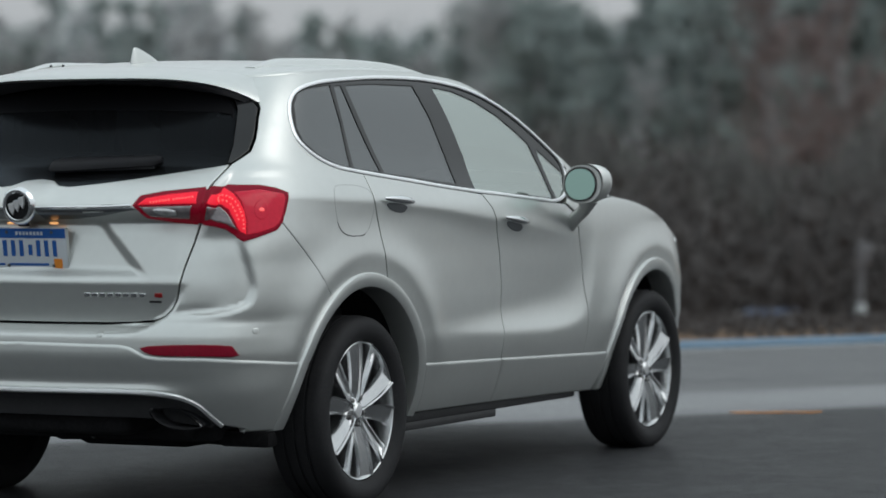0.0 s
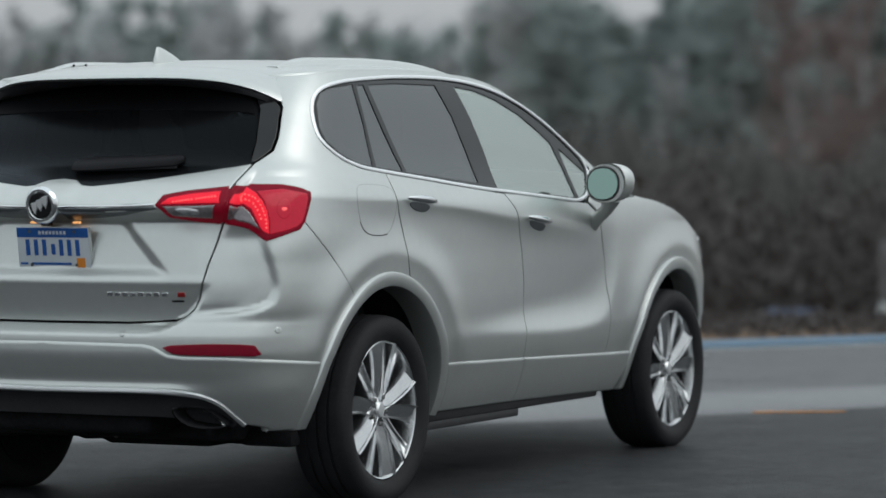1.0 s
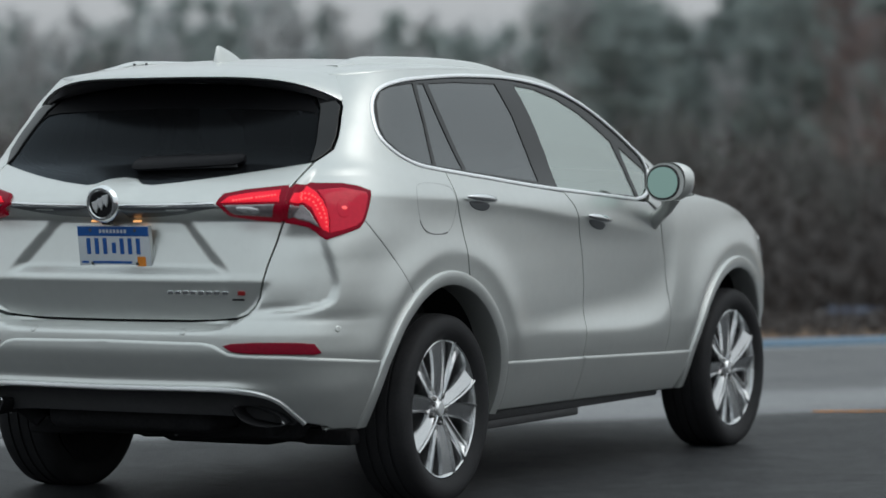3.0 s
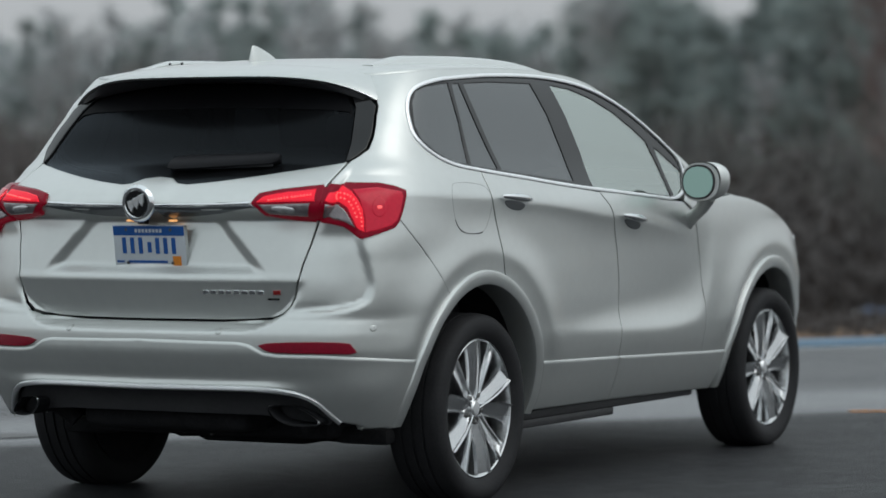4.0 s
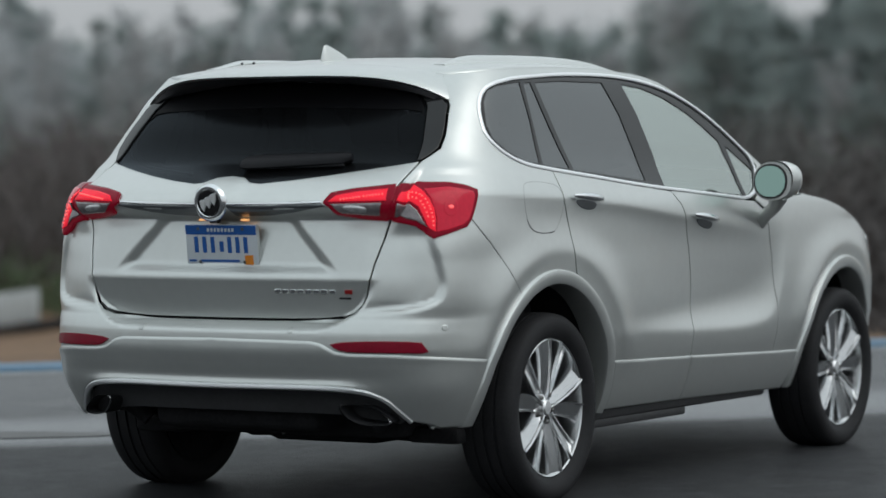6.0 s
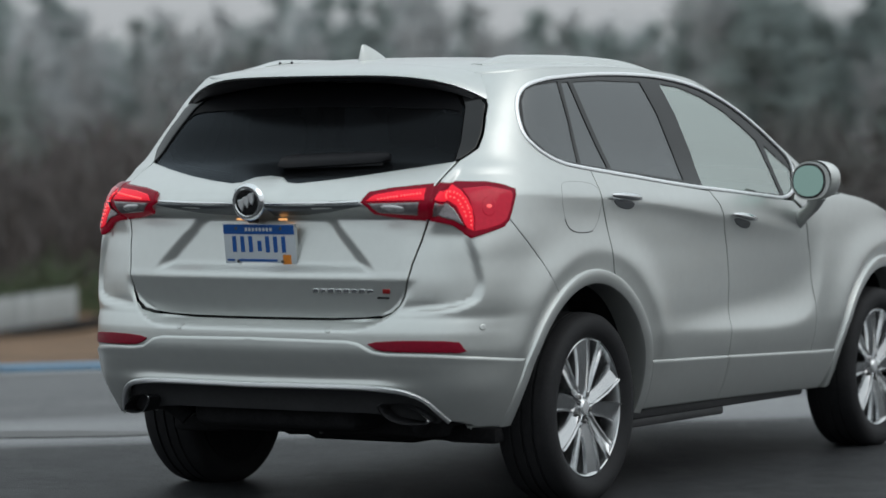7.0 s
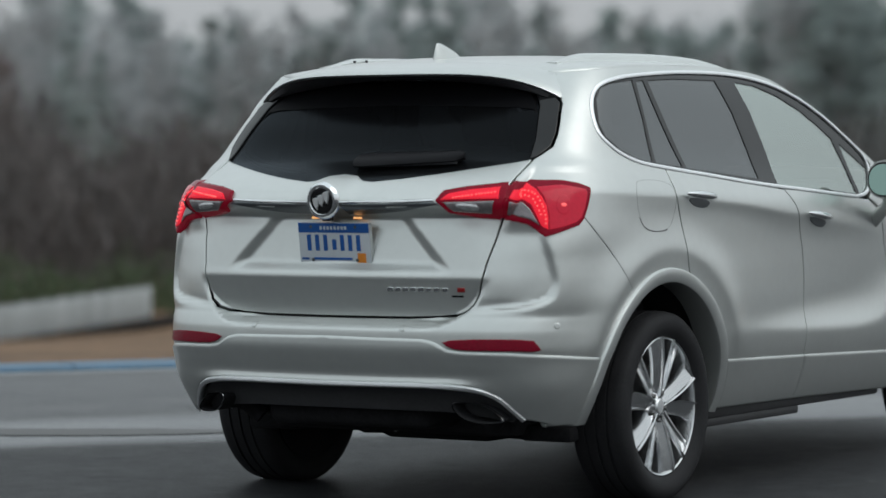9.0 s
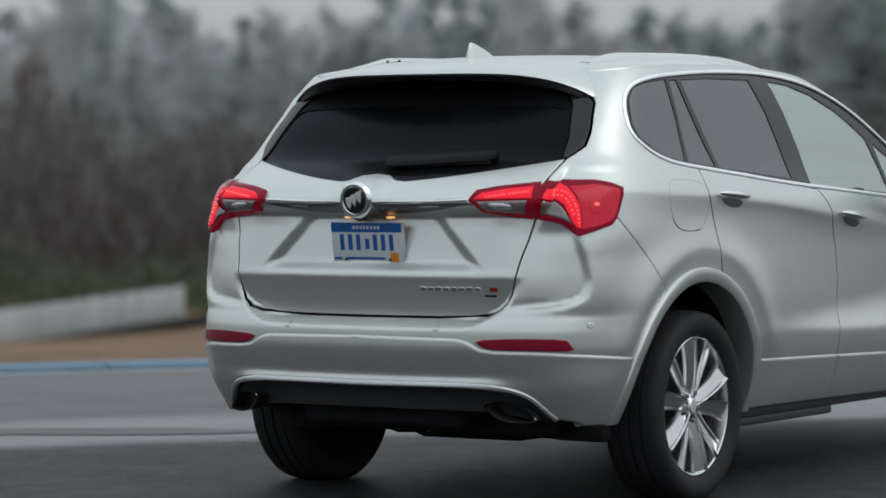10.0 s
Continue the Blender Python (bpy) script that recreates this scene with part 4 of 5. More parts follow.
FENDER = [("x", 1.905, 1.045), ("x", 1.97, 1.075), ("x", 2.06, 1.100), ("x", 2.3, 1.114)] + [("x", x, float(CANT(x))) for x in (2.4, 2.6, 2.8, 3.0, 3.15, 3.25)] + [("x", 3.30, 0.80), ("x", 3.32, 0.60), ("x", 3.255, 0.44), ("x", 3.225, 0.37)] + arc(2.72, 0.492, 3, 168, 28) + [("x", 1.977, 0.452), ("x", 1.9866, 0.62), ("x", 1.9666, 0.85)]
for s in SIDES:
    panel("side_frame", loop(FRAME), PAINT, car, 0.0, 0.014, side=s)
    panel("rear_door", loop(DOOR_R), PAINT, car, 0.0, 0.014, side=s)
    panel("front_door", loop(DOOR_F), PAINT, car, 0.0, 0.014, side=s)
    panel("lower_door_panel", loop(LOW_R), PAINT, car, 0.011, 0.025, side=s, thick=0.03, edge=0.012, lip=0.010)
    panel("lower_door_panel", loop(LOW_F), PAINT, car, 0.011, 0.025, side=s, thick=0.03, edge=0.012, lip=0.010)
    panel("fender", loop(FENDER), PAINT, car, 0.0, 0.014, side=s)
    # body-coloured lips round the wheel openings
    for cx, r0, r1 in ((-0.03, 0.458, 0.513), (2.72, 0.442, 0.497)):
        a0, a1 = (-6, 184) if cx < 1 else (-4, 187)
        n = 60
        rows = []
        for k in range(n + 1):
            a = radians(a0 + (a1 - a0) * k / n)
            row = []
            for r, o in ((r0 + 0.004, -0.10), (r0, -0.004), (r0 + 0.003, 0.006), (r0 + 0.012, 0.011), (r1 - 0.012, 0.013), (r1 - 0.004, 0.011), (r1, 0.005), (r1 + 0.001, -0.012)):
                x, z = cx + r * math.cos(a), max(0.27, 0.345 + r * math.sin(a))
                u = u_side(x, z)
                row.append(skin(u, z) * (FLIP if s > 0 else 1) + np.array([0, o * s, 0]))
            rows.append(row)
        bm = bmesh.new()
        vs = [[bm.verts.new(p) for p in row] for row in rows]
        for i in range(n):
            for k in range(7):
                bm.faces.new((vs[i][k], vs[i][k + 1], vs[i + 1][k + 1], vs[i + 1][k]))
        part("arch_lip", bm, PAINT, car)
        # dark liner inside the opening
        bm = bmesh.new()
        ring = []
        for k in range(41):
            a = radians(4 + 172 * k / 40)
            x, z = cx + (r0 + 0.012) * math.cos(a), 0.345 + (r0 + 0.012) * math.sin(a)
            ring.append([bm.verts.new((x, s * y, z)) for y in (min(0.875, float(half_width(x, z)) - 0.03), 0.56)] + [bm.verts.new((cx + 0.1 * math.cos(a), s * 0.56, 0.345 + 0.1 * math.sin(a)))])
        for q0, q1 in zip(ring, ring[1:]):
            bm.faces.new((q0[0], q0[1], q1[1], q1[0]))
            bm.faces.new((q0[1], q0[2], q1[2], q1[1]))
        part("wheel_arch_liner", bm, DARK, car)
    # bright window surround
    ring = chaikin(np.array([(u_side(x, z), z) for _, x, z in WIN_TOP + WIN_LOW]), 2)
    p, q = on_skin(dense(ring, 0.02))
    sweep("window_surround", p, q, bar_profile(0.0075, 0.005), SATIN, car, True, "bright satin window surround", s)
    # gloss black frame and panes
    panes = {
        "quarter_window": [("x", -0.251, 1.475), ("x", -0.203, 1.517), ("x", -0.132, 1.535), ("x", 0.025, 1.550), ("x", 0.011, 1.405), ("x", -0.023, 1.250), ("x", -0.125, 1.262), ("x", -0.225, 1.297), ("x", -0.285, 1.341), ("x", -0.292, 1.390)],
        "rear_vent_window": [("x", 0.053, 1.546), ("x", 0.107, 1.549), ("x", 0.199, 1.231), ("x", 0.004, 1.247), ("x", 0.033, 1.405)],
        "rear_door_window": [("x", 0.145, 1.550), ("x", 0.362, 1.560), ("x", 0.705, 1.561), ("x", 0.768, 1.436), ("x", 0.804, 1.292), ("x", 0.816, 1.183), ("x", 0.234, 1.228), ("x", 0.180, 1.413)],
        "front_door_window": [("x", 0.874, 1.558), ("x", 1.038, 1.546), ("x", 1.214, 1.510), ("x", 1.386, 1.453), ("x", 1.509, 1.396), ("x", 1.612, 1.339), ("x", 1.667, 1.224), ("x", 1.700, 1.118), ("x", 1.372, 1.137), ("x", 0.974, 1.160), ("x", 0.968, 1.293), ("x", 0.930, 1.438)],
        "front_vent_window": [("x", 1.675, 1.318), ("x", 1.871, 1.217), ("x", 1.809, 1.112), ("x", 1.737, 1.116)],
    }
    outer = chaikin(np.array([(u_side(x, z), z) for _, x, z in WIN_TOP + WIN_LOW]), 2)
    panel("window_frame", outer, BLACK_GLOSS, car, -0.004, 0.02, holes=[loop(v) for v in panes.values()], side=s, label="gloss black window frame and pillars", thick=0.015)
    for name, spec in panes.items():
        front = name.startswith("front")
        panel(name, loop(spec), GLASS_CLEAR if front else GLASS_TINT, car, -0.008, 0.04, gap=-0.006, thick=0.004, side=s, label="pale green door glass" if front else "dark privacy glass")
    # fuel flap on the right flank only
    if s < 0:
        flap = chaikin(np.array([(u_side(x, z), z) for x, z in ((-0.235, 1.160), (-0.200, 1.180), (-0.077, 1.180), (0.045, 1.166), (0.058, 1.106), (0.020, 1.029), (-0.031, 0.995), (-0.145, 0.992), (-0.210, 1.013), (-0.241, 1.070))]), 2)
        p, q = on_skin(dense(flap, 0.015))
        sweep("fuel_flap_seam", p, q, [(-0.0006, -0.002), (-0.0006, 0.0003), (0.0006, 0.0003), (0.0006, -0.002)], FLAP_SEAM, car, True, "thin grey seam of the fuel flap", s)
        p, q = on_skin(line([("x", -0.232, 1.045), ("x", -0.212, 1.012), ("x", -0.160, 0.993), ("x", -0.060, 0.992), ("x", -0.030, 0.998)], 0.01))
        sweep("flap_finger_edge", p, q, [(-0.0016, -0.002), (-0.0016, 0.0005), (0.0016, 0.0005), (0.0016, -0.002)], DARK, car, False, "dark lower edge of the fuel flap", s)
    # door handles
    for x0, z0, x1, z1 in ((0.112, 1.112, 0.346, 1.098), (1.146, 1.028, 1.380, 1.006)):
        st = [(x0 + (x1 - x0) * k / 16, z0 + (z1 - z0) * k / 16) for k in range(17)]
        bm = bmesh.new()
        rings = []
        for k, (x, z) in enumerate(st):
            u = u_side(x, z)
            c, nn = skin(u, z), skin_normal(u, z)
            t = k / 16
            e = math.sin(math.pi * (0.03 + 0.94 * t)) ** 0.55
            c = c + nn * (0.006 + 0.020 * e) + np.array([0, 0, 0.016])
            up = np.array([0, 0, 1.0])
            rings.append([bm.verts.new((c + up * 0.016 * e * math.cos(a) + nn * 0.016 * e * math.sin(a)) * (FLIP if s > 0 else 1)) for a in np.linspace(0, 2 * math.pi, 17)[:-1]])
        for r0, r1 in zip(rings, rings[1:]):
            for k in range(16):
                bm.faces.new((r0[k], r0[(k + 1) % 16], r1[(k + 1) % 16], r1[k]))
        bm.faces.new(rings[0])
        bm.faces.new(rings[-1])
        part("door_handle", bm, CHROME, car, "polished door handle")
        # added dark piece: the ground's reflection in the handle's lower half
        insert_loop = chaikin(np.array([(u_side(x, z), z) for x, z in ((x0 + 0.02, z0 + 0.006), (x1 - 0.02, z1 + 0.006), (x1 - 0.055, z1 - 0.030), (x0 + 0.065, z0 - 0.032))]), 2)
        panel("handle_dark_insert", insert_loop, ALLOY_DARK, car, 0.002, 0.02, thick=0.004, lip=0.001, edge=0.004, side=s, label="dark insert painting the ground's reflection below the handle")
    # sill step under the doors
    bm = bmesh.new()
    box((1.62, 0.10, 0.05), (1.25, s * 0.772, 0.288), 0.015, bm=bm)
    part("sill", bm, BLACK_PLASTIC, car, "dark sill edge")
    part("step_board", box((0.82, 0.10, 0.035), (0.88, s * 0.765, 0.250), 0.01), BLACK_PLASTIC, car)

# roof, windscreen and bonnet between the two flanks
def top_sheet(name, x0, x1, rise, mat, nx=30, ny=25, label="", inset=0.0):
    xs = np.linspace(x0, x1, nx)
    verts, faces = [], []
    for x in xs:
        z = float(CANT(x))
        y = -skin(u_side(x, z), z)[1] - inset
        for v in [-1.0, *np.linspace(-1, 1, ny - 2), 1.0]:
            tuck = len(verts) % ny in (0, ny - 1)
            if tuck:
                verts.append((x, v * (y - 0.006), z - 0.02))
                continue
            verts.append((x + 0.12 * (1 - v * v) * float(step(1.38, 2.2, x)), v * y, z + float(rise(x)) * (1 - abs(v) ** 2.3) - inset))
    for i in range(nx - 1):
        for k in range(ny - 1):
            a = i * ny + k
            faces.append((a, a + ny, a + ny + 1, a + 1))
    return mesh_object(name, verts, faces, mat, car, label)


RISE = pchip([(-0.5, 0.045), (0.0, 0.048), (1.0, 0.050), (1.4, 0.055), (2.3, 0.055), (3.0, 0.05), (3.4, 0.04)])
top_sheet("roof", -0.30, 1.38, RISE, PAINT)
top_sheet("windscreen", 1.382, 2.30, RISE, GLASS_SCREEN, label="pale green windscreen")
top_sheet("bonnet", 2.302, 3.43, RISE, PAINT)
panel("front_fascia", loop([("u", _ARC[-1], 0.92), ("u", _ARC[-1] - 0.5, 0.925), ("x", 3.27, 0.945), ("x", 3.31, 0.80), ("x", 3.33, 0.60), ("x", 3.25, 0.42), ("x", 3.22, 0.30), ("u", _ARC[-1] - 0.5, 0.26), ("u", _ARC[-1], 0.26)]), PAINT, car, 0.0, 0.03)
panel("front_fascia", loop([("u", _ARC[-1], 0.92), ("u", _ARC[-1] - 0.5, 0.925), ("x", 3.27, 0.945), ("x", 3.31, 0.80), ("x", 3.33, 0.60), ("x", 3.25, 0.42), ("x", 3.22, 0.30), ("u", _ARC[-1] - 0.5, 0.26), ("u", _ARC[-1], 0.26)]), PAINT, car, 0.0, 0.03, side=1)
for s in SIDES:
    panel("headlamp", loop([("u", _ARC[-1] - 0.50, 0.80), ("u", _ARC[-1] - 0.55, 0.88), ("x", 3.22, 0.93), ("x", 3.15, 0.90), ("x", 3.28, 0.82)], 1), CLEAR_BRIGHT, car, 0.006, 0.03, side=s)
    panel("grille", loop([("u", _ARC[-1], 0.55), ("u", _ARC[-1], 0.84), ("u", _ARC[-1] - 0.36, 0.82), ("u", _ARC[-1] - 0.30, 0.58)]), BLACK_GLOSS, car, 0.008, 0.04, side=s)

# roof spoiler over the rear window
def edge_back(y):
    return (-0.580 + 0.50 * y * y, 1.574 - 0.74 * abs(y) ** 5)


bm = bmesh.new()
ny = 41
rows = []
for k in range(ny):
    v = -1 + 2 * k / (ny - 1)
    z0 = float(CANT(-0.28))
    y0 = -skin(u_side(-0.28, z0), z0)[1]
    a = Vector((-0.27, v * y0, z0 + float(RISE(-0.28)) * (1 - abs(v) ** 2.3)))
    yb = v * 0.655
    xb, zb = edge_back(yb)
    b = Vector((xb, yb, zb))
    mid = (a + b) / 2 + Vector((0, 0, 0.012 * (1 - v ** 4)))
    low = b + Vector((0.012, 0, -0.013))
    inn = low + Vector((0.05, 0, -0.004))
    rows.append([bm.verts.new(p) for p in (a, a * 0.5 + mid * 0.5 + Vector((0, 0, 0.003)), mid, b * 0.6 + mid * 0.4 + Vector((0, 0, 0.003)), b + Vector((0.008, 0, 0.002)), b + Vector((0, 0, -0.006)), low, inn)])
for r0, r1 in zip(rows, rows[1:]):
    for k in range(7):
        bm.faces.new((r0[k], r0[k + 1], r1[k + 1], r1[k]))
part("roof_spoiler", bm, PAINT, car)
bm = bmesh.new()
rows = []
for k in range(21):
    y = -0.642 + 1.284 * k / 20
    xb, zb = edge_back(y)
    z1 = 1.552 - 0.062 * (y / 0.655) ** 2
    q = skin(u_rear(abs(y) * 0.9, z1), z1)
    low = Vector((xb + 0.010, y, zb - 0.014))
    end = Vector((q[0] - 0.006, y * 0.9, z1))
    rows.append([bm.verts.new(p) for p in (low, low.lerp(end, 0.5) + Vector((-0.012, 0, -0.006)), end)])
for r0, r1 in zip(rows, rows[1:]):
    for k in range(2):
        bm.faces.new((r0[k], r0[k + 1], r1[k + 1], r1[k]))
part("spoiler_underside", bm, BLACK_PLASTIC, car)

# roof rails
for s in SIDES:
    bm = bmesh.new()
    rings = []
    n = 40
    for k in range(n + 1):
        x = -0.17 + 1.42 * k / n
        z0 = float(CANT(x))
        y = 0.495 + 0.06 * k / n
        edge = -skin(u_side(x, z0), z0)[1]
        z0 += float(RISE(x)) * (1 - (y / edge) ** 2.3)
        h = 0.022 * float(step(0, 0.16, k / n)) * float(step(1.0, 0.72, k / n)) + 0.002
        w = 0.024
        rings.append([bm.verts.new((x, s * (y + a), z0 + b)) for a, b in ((-w, -0.02), (-w, h * 0.5), (-w * 0.6, h * 0.9), (0, h), (w * 0.6, h * 0.85), (w * 1.3, h * 0.45), (w * 2.0, -0.02))])
    for r0, r1 in zip(rings, rings[1:]):
        for k in range(6):
            bm.faces.new((r0[k], r0[k + 1], r1[k + 1], r1[k]))
    bm.faces.new(rings[0])
    bm.faces.new(rings[-1])
    part("roof_rail", bm, PAINT, car)
    for x in (0.0, 0.085):
        z0 = float(CANT(x)) + float(RISE(x)) * 0.55
        part("rail_plug", tube([(x, s * 0.478, z0 + 0.012), (x, s * 0.4705, z0 + 0.012)], 0.0045, 8), BLACK_PLASTIC, car)
# shark-fin aerial
bm = bmesh.new()
secs = []
for k in range(9):
    t = k / 8
    z = 1.632 + 0.064 * t
    back, fore = -0.178 + 0.008 * t + 0.010 * t * t, 0.026 - 0.160 * t ** 1.5
    w = 0.030 * (1 - t) ** 0.8 + 0.003
    secs.append([bm.verts.new((back + (fore - back) * (0.5 - 0.5 * math.cos(a)), w * math.sin(a) * 0.9, z)) for a in np.linspace(0, 2 * math.pi, 17)[:-1]])
for r0, r1 in zip(secs, secs[1:]):
    for k in range(16):
        bm.faces.new((r0[k], r0[(k + 1) % 16], r1[(k + 1) % 16], r1[k]))
bm.faces.new(secs[-1])
part("aerial_fin", bm, PAINT, car)

# tail lamps
LAMP_IN = [("u", 0.432, 1.108), ("u", 0.454, 1.141), ("u", 0.533, 1.155), ("u", 0.656, 1.167), ("u", 0.687, 1.170), ("u", 0.689, 1.120), ("u", 0.658, 1.043), ("u", 0.552, 1.061), ("u", 0.477, 1.074), ("u", 0.460, 1.093)]
LAMP_OUT = [("u", 0.699, 1.170), ("u", 0.745, 1.179), ("u", 0.791, 1.177), ("u", 0.873, 1.177), ("u", 0.947, 1.167), ("u", 1.007, 1.151), ("u", 1.008, 1.133), ("u", 0.993, 1.087), ("u", 0.976, 1.047), ("u", 0.952, 1.021), ("u", 0.875, 0.998), ("u", 0.826, 0.983), ("u", 0.807, 0.994), ("u", 0.759, 1.028), ("u", 0.720, 1.037), ("u", 0.679, 1.042), ("u", 0.693, 1.115)]
def diodes(parent, spec, count, s, off=0.0225, r=0.0042):
    """A row of lit points along a line in a lamp."""
    way = line(spec, 0.004)
    for k in range(count):
        u, z = way[int((len(way) - 1) * (k + 0.5) / count)]
        p, n = on_skin(np.array([(u, z)]), off)
        bm = bmesh.new()
        bmesh.ops.create_icosphere(bm, subdivisions=1, radius=r)
        bmesh.ops.translate(bm, vec=tuple(p[0] * (FLIP if s > 0 else 1)), verts=bm.verts)
        part("diode", bm, RED_DOT, parent)


for s in SIDES:
    panel("lamp_seat", loop([("y", 0.615, 1.052), ("y", 0.690, 1.048), ("y", 0.690, 1.168), ("y", 0.620, 1.160)]), RED_DARK, car, 0.007, 0.02, thick=0.004, lip=0.001, side=s)
    lamp = panel("tail_lamp", loop(LAMP_IN), RED_DARK, car, 0.014, 0.012, thick=0.03, side=s, edge=0.008, lip=0.004, label="lit red and clear tail lamp")
    panel("light_guide", loop([("u", 0.455, 1.109), ("u", 0.482, 1.125), ("u", 0.561, 1.139), ("u", 0.665, 1.148), ("u", 0.662, 1.111)]), RED_GLOW, lamp, 0.019, 0.02, thick=0.004, lip=0.001, side=s, label="glowing red light guide")
    diodes(lamp, [("u", 0.499, 1.112), ("u", 0.578, 1.118), ("u", 0.657, 1.126)], 14, s)
    panel("clear_lens", loop([("u", 0.462, 1.106), ("u", 0.650, 1.108), ("u", 0.639, 1.080), ("u", 0.503, 1.087), ("u", 0.481, 1.095)]), CLEAR_LENS, lamp, 0.020, 0.02, thick=0.004, lip=0.001, side=s, label="smoky clear reversing lens")
    panel("reflector_bowl", loop([("u", 0.506, 1.101), ("u", 0.551, 1.104), ("u", 0.602, 1.097), ("u", 0.592, 1.089), ("u", 0.519, 1.093)], 1), CLEAR_BRIGHT, lamp, 0.0225, 0.02, thick=0.003, lip=0.001, side=s, label="bright reflector bowl")
    lamp = panel("tail_lamp", loop(LAMP_OUT), RED_DARK, car, 0.014, 0.012, thick=0.03, side=s, edge=0.008, lip=0.004, label="lit red tail lamp on the rear wing")
    panel("red_lens", loop([("u", 0.784, 1.148), ("u", 0.874, 1.156), ("u", 0.978, 1.144), ("u", 0.987, 1.132), ("u", 0.973, 1.082), ("u", 0.957, 1.046), ("u", 0.932, 1.028), ("u", 0.874, 1.011), ("u", 0.834, 1.003), ("u", 0.832, 1.056), ("u", 0.811, 1.117)]), RED_LENS, lamp, 0.018, 0.012, thick=0.004, lip=0.002, side=s, label="deep red lens")
    panel("light_guide", loop([("u", 0.691, 1.112), ("u", 0.701, 1.142), ("u", 0.740, 1.165), ("u", 0.784, 1.141), ("u", 0.807, 1.117), ("u", 0.823, 1.086), ("u", 0.831, 1.047), ("u", 0.832, 1.005), ("u", 0.817, 1.015), ("u", 0.800, 1.034), ("u", 0.782, 1.065), ("u", 0.768, 1.092), ("u", 0.742, 1.108)]), RED_GLOW, lamp, 0.018, 0.012, thick=0.003, lip=0.001, side=s, label="glowing red light guide")
    diodes(lamp, [("u", 0.710, 1.135), ("u", 0.771, 1.133), ("u", 0.801, 1.103), ("u", 0.816, 1.065), ("u", 0.826, 1.018)], 14, s)
    diodes(lamp, [("u", 0.707, 1.124), ("u", 0.766, 1.119), ("u", 0.789, 1.089), ("u", 0.806, 1.048)], 9, s)
    panel("clear_lens", loop([("u", 0.691, 1.108), ("u", 0.740, 1.101), ("u", 0.764, 1.080), ("u", 0.784, 1.050), ("u", 0.805, 1.024), ("u", 0.760, 1.046), ("u", 0.721, 1.054), ("u", 0.681, 1.072)]), CLEAR_LENS, lamp, 0.019, 0.02, thick=0.003, lip=0.001, side=s, label="smoky clear lens")
    th = np.linspace(0, 2 * math.pi, 21)[:-1]
    cu = 0.880
    panel("bowl_rim", np.stack([cu + 0.028 * np.cos(th), 1.091 + 0.036 * np.sin(th)], 1), RED_DARK, lamp, 0.0185, 0.02, gap=0, thick=0.002, lip=0.001, side=s, label="dark red bowl rim")
    panel("reflector_bowl", np.stack([cu + 0.026 * np.cos(th), 1.091 + 0.034 * np.sin(th)], 1), RED_LENS, lamp, 0.0195, 0.02, gap=0, thick=0.002, lip=0.001, side=s, label="round red reflector bowl")
    panel("diode", np.stack([cu + 0.010 * np.cos(th), 1.091 + 0.006 * np.sin(th)], 1), RED_DOT, lamp, 0.0205, 0.02, gap=0, thick=0.002, lip=0, side=s)
    panel("bumper_reflector", loop([("y", 0.463, 0.620), ("y", 0.622, 0.629), ("y", 0.775, 0.626), ("x", -0.770, 0.611), ("x", -0.751, 0.582), ("y", 0.698, 0.585), ("y", 0.542, 0.586), ("y", 0.498, 0.594)], 1), REFLECTOR, car, 0.006, 0.015, side=s, label="dark red reflector strip")
    for spec in ((("x", -0.705, 0.672),), (("y", 0.318, 0.660),)):
        k, a, z = spec[0]
        u = u_side(a, z) if k == "x" else u_rear(a, z)
        th = np.linspace(0, 2 * math.pi, 17)[:-1]
        panel("parking_sensor", np.stack([u + 0.011 * np.cos(th), z + 0.011 * np.sin(th)], 1), PAINT, car, 0.002, 0.01, gap=0, thick=0.004, lip=0.001, side=s)

# plate, lamps, badge, lettering
def tail_frame(y, z, off=0.0):
    """A pose on the tail: local x to the car's right as seen from behind, local y up, local z outwards."""
    u = u_rear(abs(y), z)
    p, n = skin(u, z), skin_normal(u, z)
    if y > 0:
        p, n = p * FLIP, n * FLIP
    n = Vector(n)
    right = Vector((0, 0, 1)).cross(n).normalized()
    up = n.cross(right)
    m = Matrix((right, up, n)).transposed().to_4x4()
    return Matrix.Translation(Vector(p) + n * off) @ m


PLATE_AT = pose(-0.860, 0, 0.957, 0, 0, 0) @ Matrix.Rotation(radians(-8), 4, "Y") @ Matrix(((0, 0, -1, 0), (-1, 0, 0, 0), (0, 1, 0, 0), (0, 0, 0, 1)))


def placed(ob, m):
    ob.matrix_basis = m
    return ob


plate = placed(part("number_plate", box((0.305, 0.152, 0.004), (0, 0, 0), 0.0015), PLATE_WHITE, car, "white plate with blue band and plain bars"), PLATE_AT)
part("plate_band", box((0.301, 0.034, 0.002), (0, 0.056, 0.0030)), PLATE_BLUE, plate)
for k in range(8):
    part("band_bar", box((0.010, 0.013, 0.002), (-0.0525 + 0.015 * k, 0.056, 0.0034)), PLATE_WHITE, plate)
for k, x in enumerate((-0.108, -0.073, -0.038, 0.0, 0.034, 0.068, 0.103)):
    w = 0.017
    part("bar", box((w, 0.058 if k != 3 else 0.038, 0.002), (x, 0.002 if k != 3 else -0.004, 0.0030), 0.0006, seg=1), PLATE_BLUE, plate)
part("bar", box((0.165, 0.008, 0.002), (-0.010, -0.056, 0.0030)), PLATE_BLUE, plate)
part("bar", box((0.030, 0.007, 0.002), (-0.128, -0.056, 0.0030)), PLATE_BLUE, plate)
